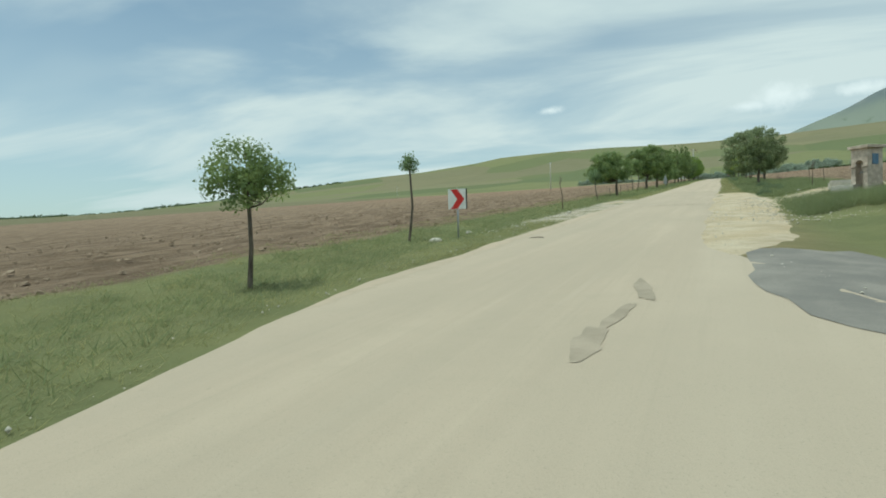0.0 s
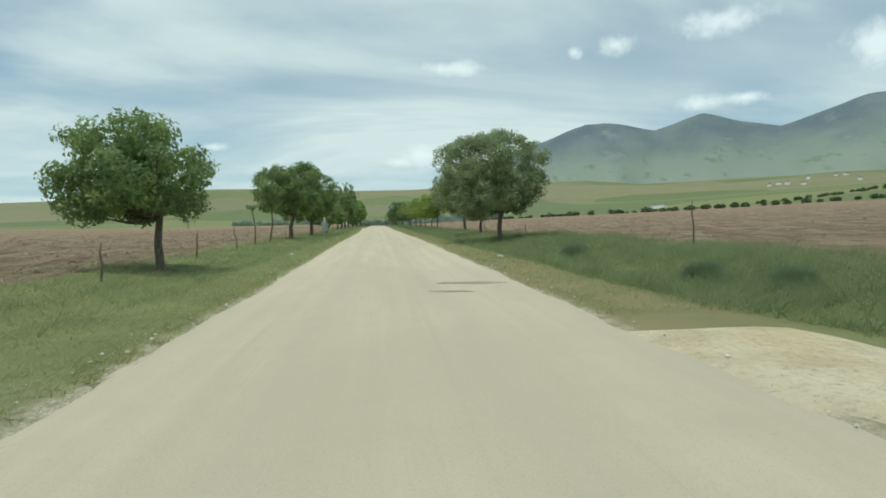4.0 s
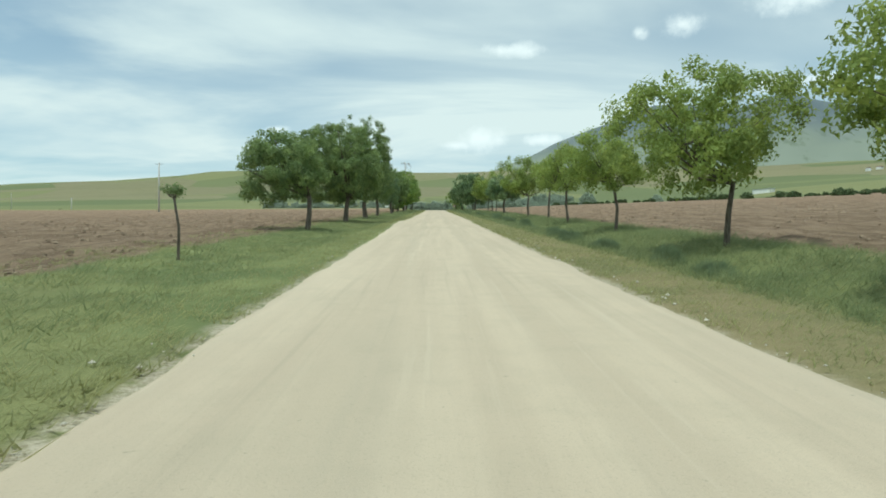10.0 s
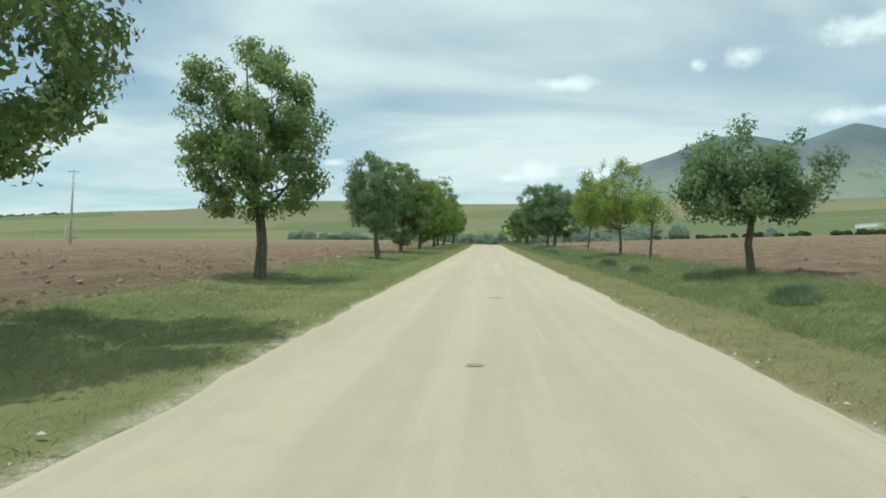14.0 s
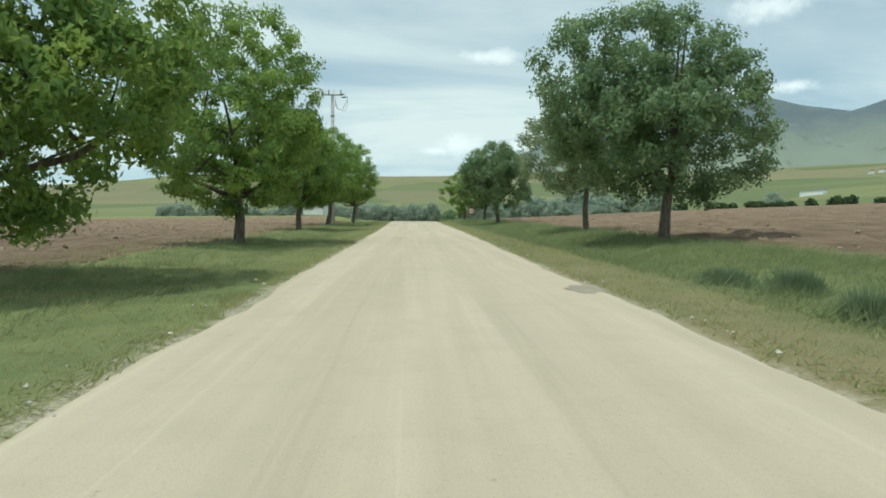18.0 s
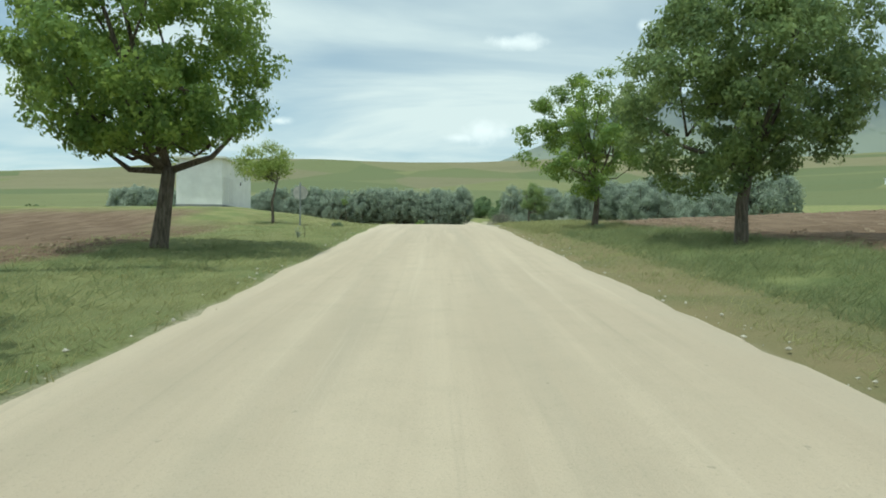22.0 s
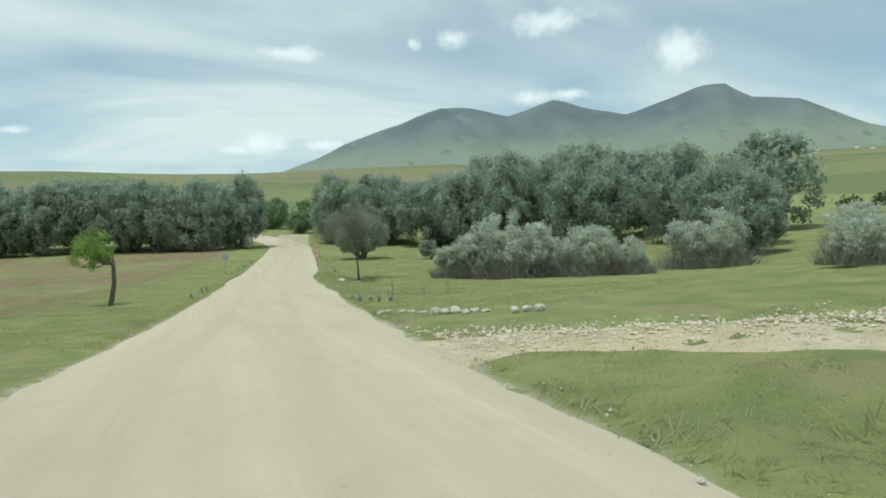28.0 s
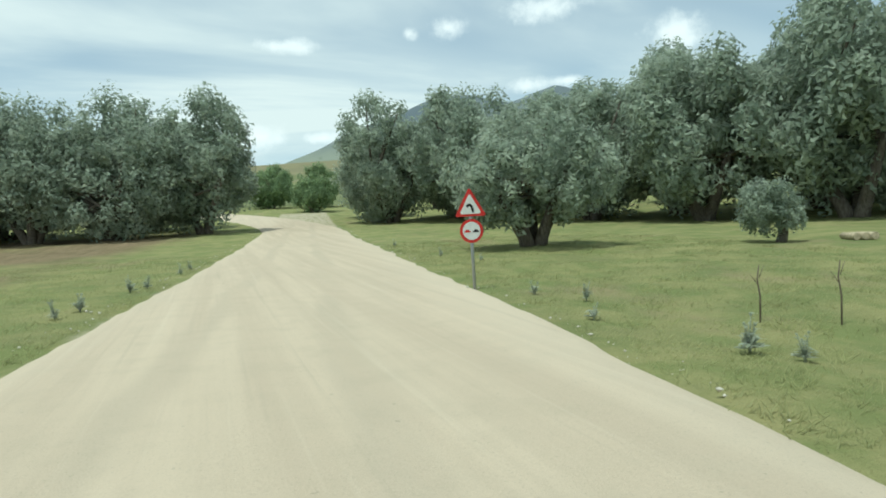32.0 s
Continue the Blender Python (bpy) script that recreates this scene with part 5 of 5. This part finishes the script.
t = thing("sign_post", -5.8, 259.9, "steel sign post with a pale plate seen from behind", "road sign", rz=6)
part("post", box(0.06, 0.05, 2.1, (0, -0.03, 0.75)), GALV, t)
part("sign_plate", plate(disc(0.32, 1.38, 8), 0.006), CONCRETE, t, "pale eight-sided back of the plate")


def stake(x, y, h, lean, label="weathered wooden stake standing in the verge", rad=0.03, fork=False):
    t = thing("stake", x, y, label, "stake", "stakes along the verges")
    part("stick", tube([(0, 0, -0.2), (lean * 0.3 + 0.02, 0, h * 0.45), (lean - 0.03, 0.01, h * 0.75), (lean, 0, h)], [rad, rad * 0.9, rad * 0.75, rad * 0.6], 7), WOOD, t)
    if fork:
        part("twig", tube([(lean * 0.8, 0, h * 0.78), (lean + 0.1, 0.02, h * 0.98)], [rad * 0.5, rad * 0.25], 6), WOOD, t)
        part("twig", tube([(lean * 0.6, 0, h * 0.62), (lean - 0.1, 0.05, h * 0.85)], [rad * 0.4, rad * 0.2], 6), WOOD, t)


for x, y, h, lean, fork in ((-6.9, 23.5, 1.1, -0.1, False), (8.3, -2.9, 1.7, 0.08, True), (9.8, 12.1, 1.5, 0.0, False), (7.25, 66.4, 0.75, 0.0, False), (-5.5, -15, 1.95, -0.1, True), (-5.0, 294.7, 1.1, 0.12, True),
                            (-6.4, 7.5, 0.9, 0.0, False), (-6.7, 16, 1.0, 0.05, False), (-6.8, 39.2, 0.7, -0.05, False), (9.6, 2, 1.2, 0.0, False), (8.9, 31.2, 0.8, 0.0, False), (10.3, 54.4, 0.9, 0.0, False)):
    stake(x, y, h, lean, fork=fork)


# ---------------------------------------------------------------- power poles


def power_pole(x, y, h, rad, arms=True):
    t = thing("power_pole", x, y, "tall grey concrete power pole with a steel crossarm", "power pole", "power poles")
    part("shaft", tube([(0, 0, -0.4), (0, 0, h * 0.5), (0, 0, h)], [rad, rad * 0.78, rad * 0.55], 14), CONCRETE, t, "tapered spun concrete shaft")
    if arms:
        arm = part("crossarm", box(2.2, 0.12, 0.12, (0, -0.2, h - 0.5), None), GALV, t, "galvanised crossarm")
        for k in (-1.0, -0.35, 0.85):
            ins = [(k, -0.2, h - 0.44), (k, -0.2, h - 0.36), (k, -0.2, h - 0.3), (k, -0.2, h - 0.2), (k, -0.2, h - 0.1), (k, -0.2, h + 0.05)]
            part("insulator", tube(ins, [0.03, 0.07, 0.045, 0.07, 0.045, 0.02], 10), PORCELAIN, arm, "ribbed brown insulator")
        for k, dz in ((0.7, -0.45), (0.9, -0.75)):
            part("strain_insulator", tube([(k, -0.2, h + dz), (k + 0.3, -0.5, h + dz - 0.05), (k + 0.6, -0.8, h + dz - 0.08)], [0.03, 0.07, 0.03], 8), PORCELAIN, t)
        for k in (0.0, 0.25):
            loop = [(1.3 + k, -0.8, h - 0.6 - k), (1.5 + k * 0.4, -0.8, h - 1.3), (1.1 + k, -0.7, h - 2.0 - k), (0.6, -0.5, h - 2.0), (0.35, -0.3, h - 1.3 - k), (0.3, -0.2, h - 0.7)]
            part("jumper_cable", tube(loop, [0.018] * 6, 6), BLACK, t, "slack black cable loop")
        part("collar", tube([(0, 0, h * 0.8), (0, 0, h * 0.82)], [rad * 0.72, rad * 0.72], 14), GALV, t)
        part("cable_guard", tube([(rad * 0.85, -0.1, 0.0), (rad * 0.75, -0.1, 3.0)], [0.04, 0.04], 8), GALV, t, "steel pipe up the side of the shaft")
    else:
        part("crossarm", box(1.8, 0.1, 0.1, (0, 0, h - 0.3)), GALV, t)


power_pole(-8.26, 243.3, 13.4, 0.27)
power_pole(-64.0, 215.0, 11.5, 0.22, False)
power_pole(-170.0, 366.0, 11.0, 0.22, False)
power_pole(-300.0, 520.0, 11.0, 0.25, False)

# ---------------------------------------------------------------- the white kiosk
hx, hy = -14.65, 275.2
hz = float(land(-13.8, 273.3)) - 0.28
t = thing("transformer_house", hx, hy, "small white windowless transformer building on a dark plinth", "building", z=hz)
SX, SY, SH = 2.82, 6.0, 2.84
wt = 0.2
part("wall", box(SX - 2 * wt, wt, SH, (0, -SY / 2 + wt / 2, SH / 2 + 0.3)), PLASTER, t, "plain white rendered wall")
part("wall", box(SX - 2 * wt, wt, SH, (0, SY / 2 - wt / 2, SH / 2 + 0.3)), PLASTER, t)
wl = part("wall", box(wt, SY, SH, (SX / 2 - wt / 2, 0, SH / 2 + 0.3)), PLASTER, t, "white wall facing the road with steel doors")
part("wall", box(wt, SY, SH, (-SX / 2 + wt / 2, 0, SH / 2 + 0.3)), PLASTER, t)
part("plinth", box(SX + 0.06, SY + 0.06, 0.9, (0, 0, -0.13)), PLINTH, t, "dark grey concrete plinth")
part("roof_slab", box(SX + 0.5, SY + 0.5, 0.13, (0, 0, SH + 0.37)), PLASTER, t, "thin flat overhanging roof slab", 0.01)
for k, dy in enumerate((-1.75, -0.75)):
    d = part("door", box(0.03, 0.85, 1.6, (SX / 2 + 0.012, dy - 0.6, 1.25)), WHITE, wl, "white steel double door")
for k in range(2):
    part("vent", box(0.02, 0.5, 0.45, (SX / 2 + 0.008, 1.1 + 1.2 * k, 2.75)), LOUVRE, wl, "grey ventilation grille")
part("lock_box", box(0.05, 0.08, 0.22, (SX / 2 + 0.02, 0.6, 1.9)), BLACK, wl)
part("warning_plate", box(0.012, 0.25, 0.32, (SX / 2 + 0.006, 1.6, 2.3)), LOUVRE, wl, "small faded warning plate")
part("step_slab", box(1.2, 3.2, 0.16, (SX / 2 + 0.7, -0.6, 0.02)), CONCRETE, t, "pale concrete step")

# ---------------------------------------------------------------- the stone fountain
fz = float(land(8.3, -20.2))
t = thing("stone_fountain", 8.3, -20.2, "pink stone roadside fountain with a pointed arch niche", "fountain", rz=-52, z=fz - 0.05)
W2, D2, H2 = 0.38, 0.38, 1.9


def niche(w, z0, z1, n=9):
    """Outline of an arched opening, pointed on top."""
    pts = [(-w, z0), (-w, z1)]
    for k in range(1, n):
        f = k / n
        pts.append((-w * math.cos(f * math.pi / 2) * (1.12 - 0.12 * f), z1 + 0.62 * w * 1.6 * math.sin(f * math.pi / 2)))
    pts.append((0, z1 + 1.12 * w))
    return pts + [(-x, z) for x, z in pts[-2::-1]]


hole = niche(0.18, 0.3, 1.25)
# the front is a left pier, a right pier and a head that follows the arch
half = len(hole) // 2
lefts = [p for p in hole[:half + 1]]


def prism(outline, y0, y1):
    b = bmesh.new()
    lo = [b.verts.new((x, y0, z)) for x, z in outline]
    f = b.faces.new(lo)
    e = bmesh.ops.extrude_face_region(b, geom=[f])
    bmesh.ops.translate(b, vec=(0, y1 - y0, 0), verts=[v for v in e["geom"] if isinstance(v, bmesh.types.BMVert)])
    bmesh.ops.recalc_face_normals(b, faces=b.faces)
    return b


part("pier", prism([(-W2, 0.0), (-0.18, 0.0)] + lefts[1:] + [(0, H2), (-W2, H2)], -D2, -0.1), ASHLAR, t, "arch half of cut pink stone")
part("pier", prism([(-x, z) for x, z in ([(-W2, 0.0), (-0.18, 0.0)] + lefts[1:] + [(0, H2), (-W2, H2)])], -D2, -0.1), ASHLAR, t)
part("back_wall", box(2 * W2, D2 + 0.1, H2, (0, D2 / 2 - 0.05, H2 / 2)), ASHLAR, t, "solid stone back")
part("cornice", box(2 * W2 + 0.2, 2 * D2 + 0.2, 0.12, (0, 0, H2 + 0.06)), ASHLAR, t, "projecting flat stone cap", 0.015)
part("string_course", box(0.26, 0.08, 0.06, (-0.3, -D2 - 0.03, 1.17)), ASHLAR, t)
part("string_course", box(0.26, 0.08, 0.06, (0.3, -D2 - 0.03, 1.17)), ASHLAR, t)
part("plaque", box(0.02, 0.3, 0.42, (W2 + 0.012, 0.0, 1.45)), BLUE, t, "blue patterned tile plaque")
part("spout", tube([(0, -0.05, 0.95), (0, -0.28, 0.95), (0, -0.36, 0.9)], [0.025, 0.025, 0.02], 8), GALV, t)


def trough(x, y, w, d, h, rz):
    t = thing("water_trough", x, y, "low concrete drinking trough holding still water", "trough", "troughs of the fountain", rz)
    k = 0.14
    part("side", box(w, k, h, (0, -d / 2 + k / 2, h / 2 - 0.05)), PALE_STONE, t, bevel=0.012)
    part("side", box(w, k, h, (0, d / 2 - k / 2, h / 2 - 0.05)), PALE_STONE, t, bevel=0.012)
    part("end", box(k, d - 2 * k, h, (-w / 2 + k / 2, 0, h / 2 - 0.05)), PALE_STONE, t)
    part("end", box(k, d - 2 * k, h, (w / 2 - k / 2, 0, h / 2 - 0.05)), PALE_STONE, t)
    part("floor", box(w - 2 * k, d - 2 * k, 0.1, (0, 0, 0.0)), CONCRETE, t)
    part("water", box(w - 2 * k, d - 2 * k, 0.02, (0, 0, h * 0.5)), WATER, t, "dark still water")


trough(7.72, -19.75, 1.1, 0.7, 0.45, -52)
trough(8.35, -13.3, 2.2, 1.0, 0.42, 82)
trough(8.8, -10.8, 2.2, 1.0, 0.42, 80)

# ---------------------------------------------------------------- stones, litter and wood


def boulder(name, x, y, s, seed, label, mat, sink=0.25, stretch=(1, 1, 1), cat="stone", group="stones beside the road"):
    r = np.random.default_rng(seed)
    bm = bmesh.new()
    bmesh.ops.create_icosphere(bm, subdivisions=2, radius=s)
    for v in bm.verts:
        q = v.co * (2.2 / s)
        k = 1 + 0.3 * noise.noise(q + Vector((seed, 0, 0))) + 0.12 * noise.noise(q * 2.7)
        v.co = Vector((v.co.x * stretch[0], v.co.y * stretch[1], v.co.z * stretch[2])) * k
    me = bpy.data.meshes.new(name)
    bm.to_mesh(me)
    bm.free()
    me.materials.append(mat)
    o = new(name, me)
    o.matrix_world = pose(x, y, float(land(x, y)) + s * stretch[2] * (1 - 2 * sink), 0, 0, r.uniform(0, 360))
    return tagged(o, label, cat, group)


PALE = "pale limestone boulder half sunk in the meadow grass"
for i, (x, y, s, st) in enumerate(((7.0, 312.6, 0.2, (1.3, 0.9, 0.7)), (7.2, 312.45, 0.22, (1.35, 0.9, 0.7)), (6.82, 312.75, 0.2, (1, 1, 0.9)), (7.25, 311.95, 0.2, (1.5, 0.8, 0.55)), (7.5, 312.0, 0.18, (1.2, 1, 0.6)), (7.65, 311.75, 0.16, (1.5, 1, 0.5)), (7.85, 310.7, 0.15, (1.2, 1, 0.8)),
                                   (8.05, 310.55, 0.2, (1.4, 0.9, 0.6)), (8.2, 310.3, 0.18, (1.1, 1, 0.8)), (5.9, 314.3, 0.1, (2.2, 1, 0.4)), (6.1, 314.75, 0.12, (2.4, 1, 0.4)), (6.3, 314.9, 0.12, (2.2, 0.9, 0.4)), (6.5, 314.4, 0.14, (2.6, 0.8, 0.35)), (6.66, 314.1, 0.13, (2.0, 1, 0.4)), (6.8, 313.6, 0.12, (2.4, 1, 0.35)))):
    boulder("stone", x, y, s * 0.6, 600 + i, PALE, ROCK, 0.22, st)
for i, (x, y, s) in enumerate(((-5.2, -30.5, 0.1), (-4.65, -34.5, 0.14), (-3.9, -20.5, 0.1), (6.5, -7.5, 0.12), (7.0, -8.6, 0.1), (-3.6, 17.8, 0.08), (3.9, 14.2, 0.09), (5.4, 259.5, 0.1), (4.2, 267.0, 0.09), (-8.6, 158.0, 0.12))):
    boulder("stone", x, y, s, 640 + i, "small pale stone lying on the verge", ROCK, 0.3, (1.3, 1, 0.7))

t = thing("twig", -1.46, -35.3, "dry broken twig lying on the road", "twig", rz=70, z=float(land(-1.46, -35.3)) + 0.075)
part("stick", tube([(0, -0.22, 0), (0.02, -0.05, 0.015), (-0.01, 0.2, 0)], [0.012, 0.014, 0.006], 6), BARK, t)
part("side_shoot", tube([(0.02, -0.05, 0.012), (0.08, 0.05, 0.02)], [0.008, 0.004], 5), BARK, t)
t = thing("rolled_sack", 10.12, 341.1, "white rolled plastic sack lying on the grass", "sack", rz=-25)
part("roll", tube([(-0.2, 0, 0.06), (-0.16, 0, 0.07), (0.0, 0.01, 0.075), (0.14, 0, 0.07), (0.2, 0, 0.055)], [0.035, 0.065, 0.07, 0.065, 0.04], 12), WHITE, t)
part("loose_flap", box(0.3, 0.18, 0.012, (0.05, -0.12, 0.012), Matrix.Rotation(0.1, 4, "X")), WHITE, t)
t = thing("broken_slab", 11.2, 339.7, "broken grey concrete slab lying in the grass", "rubble", rz=20)
part("slab", box(0.32, 0.2, 0.08, (0, 0, 0.05), Matrix.Rotation(0.18, 4, "Y")), CONCRETE, t, bevel=0.015)
part("shard", box(0.16, 0.1, 0.06, (-0.28, 0.06, 0.025), Matrix.Rotation(0.3, 4, "Z")), CONCRETE, t, bevel=0.01)
boulder("dark_clod", 11.05, 340.6, 0.14, 660, "dark lump of turf on the grass", CLOD, 0.3, (1.4, 1, 0.7), "turf", "")
for i, (x, y, rz, n) in enumerate(((26.9, 356.6, 15, 5), (24.6, 358.4, 60, 3), (28.8, 351.3, -30, 2))):
    t = thing("log_pile", x, y, "small heap of cut pale logs on the meadow", "logs", "heaps of logs", rz)
    for k in range(n):
        a = 0.5 * (k % 3) - 0.5
        zz = 0.11 + 0.17 * (k // 3)
        part("log", tube([(-0.55 + 0.1 * k, a * 0.4, zz), (0.5, a * 0.4 + 0.05, zz + 0.02)], [0.11, 0.1], 10), LOG, t)


def thistle(x, y, k, seed):
    """A spiny rosette with a few leafy stalks that end in heads."""
    r = np.random.default_rng(seed)
    t = thing("thistle", x, y, "pale grey-green thistle growing at the road edge", "thistle", "thistles along the road", rz=r.uniform(0, 360))
    stalks = r.integers(2, 5)
    P, tips = [], []
    for q in range(stalks):
        a, h = r.uniform(0, 6.28), k * r.uniform(0.4, 0.72)
        top = Vector((math.cos(a) * 0.16 * k, math.sin(a) * 0.16 * k, h))
        part("stalk", tube([(0, 0, -0.05), (top.x * 0.4, top.y * 0.4, h * 0.5), top], [0.016 * k, 0.012 * k, 0.008 * k], 6), LEAF["blossom"], t)
        bm = bmesh.new()
        bmesh.ops.create_icosphere(bm, subdivisions=1, radius=0.032 * k)
        bmesh.ops.translate(bm, vec=top, verts=bm.verts)
        part("flower_head", bm, LEAF["blossom"], t, "small pale spiny head")
        f = r.uniform(0.1, 0.95, 22)
        P.append(np.stack([top.x * f, top.y * f, h * f], -1))
    P = np.concatenate(P)
    base = np.concatenate([P, np.tile([[0.0, 0.0, 0.03]], (24, 1))])
    n = len(base)
    a = r.uniform(0, 6.28, n)
    reach = np.concatenate([r.uniform(0.07, 0.15, len(P)), r.uniform(0.2, 0.36, 24)]) * k
    rise = np.concatenate([r.uniform(0.0, 0.1, len(P)), r.uniform(0.05, 0.3, 24)]) * k
    way = np.stack([np.cos(a), np.sin(a), np.zeros(n)], -1)
    side = np.stack([-np.sin(a), np.cos(a), np.zeros(n)], -1) * (reach * 0.17)[:, None]
    mid = base + way * (reach * 0.5)[:, None] + np.stack([0 * a, 0 * a, rise], -1)
    tip = base + way * reach[:, None] + np.stack([0 * a, 0 * a, rise * 0.8], -1)
    V = np.stack([base, mid - side, tip, mid + side], 1).reshape(-1, 3)
    attach(new("foliage", mesh_of("foliage", V, np.arange(4 * n).reshape(n, 4), LEAF["blossom"])), t)


for i, (x, y, k) in enumerate(((4.2, 357.0, 1.0), (4.0, 356.2, 0.8), (4.7, 359.6, 1.0), (4.95, 360.3, 0.8), (11.2, 349.6, 1.0), (11.45, 349.2, 0.7), (11.4, 354.3, 0.8), (11.7, 353.2, 0.7), (6.6, 319.7, 1.25), (6.9, 319.4, 0.8), (1.5, 332.8, 1.1), (1.15, 328.1, 0.8), (3.5, 346.9, 0.8), (3.2, 346.4, 0.6), (5.5, 363.5, 0.8),
                               (7.0, 318.7, 0.9), (7.3, 318.4, 1.1), (6.75, 321.6, 0.6), (12.9, 363.0, 0.8), (13.1, 360.4, 0.6), (5.7, 365.2, 0.7), (13.4, 370.0, 0.8), (10.9, 351.8, 0.7), (1.7, 333.6, 0.7), (8.6, 333.0, 0.5), (9.3, 325.0, 0.5), (10.6, 328.4, 0.5), (-4.3, 252.6, 0.9), (-4.6, 261.0, 0.6), (7.4, 323.5, 0.5))):
    thistle(x, y, 0.55 * k, 700 + i)
for x, y, h in ((10.2, 321.0, 0.55), (7.6, 319.3, 0.7), (9.0, 320.2, 0.4), (12.6, 350.8, 0.7), (13.2, 350.2, 0.75), (-4.2, 253.0, 0.45)):
    stake(x, y, h, 0.04, "dry brown weed stalk standing in the grass", 0.012, True)


def pebbles(name, n, where, smin, smax, seed, label, mat=ROCK):
    """Loose stones scattered where the function where(rng, n) puts them."""
    r = np.random.default_rng(seed)
    x, y = where(r, n)
    s = smin + (smax - smin) * r.uniform(0, 1, n) ** 3
    oct_v = np.array([(1, 0, 0), (-1, 0, 0), (0, 1, 0), (0, -1, 0), (0, 0, 0.7), (0, 0, -0.7)], float)
    oct_f = np.array([(0, 2, 4), (2, 1, 4), (1, 3, 4), (3, 0, 4), (2, 0, 5), (1, 2, 5), (3, 1, 5), (0, 3, 5)])
    V = oct_v[None] * s[:, None, None] * r.uniform(0.6, 1.3, (n, 6, 3))
    a = r.uniform(0, 6.28, n)
    ca, sa = np.cos(a)[:, None], np.sin(a)[:, None]
    V = np.stack([V[..., 0] * ca - V[..., 1] * sa + x[:, None], V[..., 0] * sa + V[..., 1] * ca + y[:, None], V[..., 2] + (land(x, y) + 0.035)[:, None]], -1)
    o = new(name, mesh_of(name, V.reshape(-1, 3), (oct_f[None] + 6 * np.arange(n)[:, None, None]).reshape(-1, 3), mat))
    return tagged(o, label, "gravel", kind="stuff")


def at_edges(r, n):
    y = r.uniform(-50, 400, n)
    hw = np.interp(y, ly, halfw)
    side = np.where(r.uniform(0, 1, n) < 0.6, 1, -1)
    return centre(y) + side * (hw + r.normal(0.0, 0.16, n)), y


def at_rubble(r, n):
    u = r.uniform(0, 1, n)
    return 5.4 + 6.0 * u, 308.4 - 5.0 * u ** 1.3 + r.normal(0, 0.75, n)


def at_bank(r, n):
    y = r.uniform(266, 285, n)
    return centre(y) + np.interp(y, ly, right_edge) + r.normal(0.0, 0.09, n), y


def at_fork(r, n):
    u = r.uniform(0, 1, n)
    return 3.6 + 3.5 * u + r.normal(0, 0.6, n), -32 + 20 * r.uniform(0, 1, n) + 3 * u


def at_left(r, n):
    return -3.9 + r.normal(0, 0.5, n), r.uniform(-32, -4, n)


def on_road(r, n):
    y = r.uniform(-50, 350, n)
    return centre(y) + r.normal(0, 1.7, n), y


pebbles("edge_gravel", 3500, at_edges, 0.007, 0.035, 801, "loose pale gravel along the broken road edges")
pebbles("rubble_gravel", 2500, at_rubble, 0.012, 0.05, 802, "pale broken stone spread at the farm track mouth", PALE_SAND)
pebbles("bank_gravel", 2000, at_bank, 0.006, 0.024, 806, "ridge of pale broken stone along the road edge", PALE_STONE)
pebbles("forecourt_gravel", 1500, at_fork, 0.008, 0.045, 803, "loose stones on the dirt forecourt")
pebbles("verge_gravel", 1500, at_left, 0.008, 0.035, 804, "pale crushed stone along the verge")
pebbles("road_grit", 900, on_road, 0.006, 0.022, 805, "dark grit scattered on the road", CLOD)

# ---------------------------------------------------------------- village far off
rv = np.random.default_rng(44)
for k in range(14):
    a, R = radians(rv.uniform(35, 52)), rv.uniform(1500, 2100)
    x, y = R * math.sin(a), 180 + R * math.cos(a)
    t = thing("far_house", x, y, "small pale village house with a tiled roof, far off", "house", "village houses", rv.uniform(0, 180))
    w, d, h = rv.uniform(8, 13), rv.uniform(7, 10), rv.uniform(4, 7)
    part("wall", box(w, d, h + 3, (0, 0, (h - 3) / 2)), PLASTER, t)
    b = bmesh.new()
    v = [b.verts.new(p) for p in ((-w / 2 - 0.5, -d / 2 - 0.5, h), (w / 2 + 0.5, -d / 2 - 0.5, h), (w / 2 + 0.5, d / 2 + 0.5, h), (-w / 2 - 0.5, d / 2 + 0.5, h), (-w / 2 - 0.5, 0, h + 2.4), (w / 2 + 0.5, 0, h + 2.4))]
    for f in ((0, 1, 5, 4), (2, 3, 4, 5), (0, 4, 3), (1, 2, 5), (3, 2, 1, 0)):
        b.faces.new([v[i] for i in f])
    part("roof", b, PORCELAIN, t)

sx, sy = 298.0, 633.0
t = thing("far_shed", sx, sy, "long low white farm shed on the far slope", "shed", rz=-62)
part("wall", box(17.0, 7.0, 5.0, (0, 0, 0.8)), PLASTER, t)
part("roof", box(17.8, 7.8, 0.3, (0, 0, 3.45)), GALV, t, "pale metal roof")
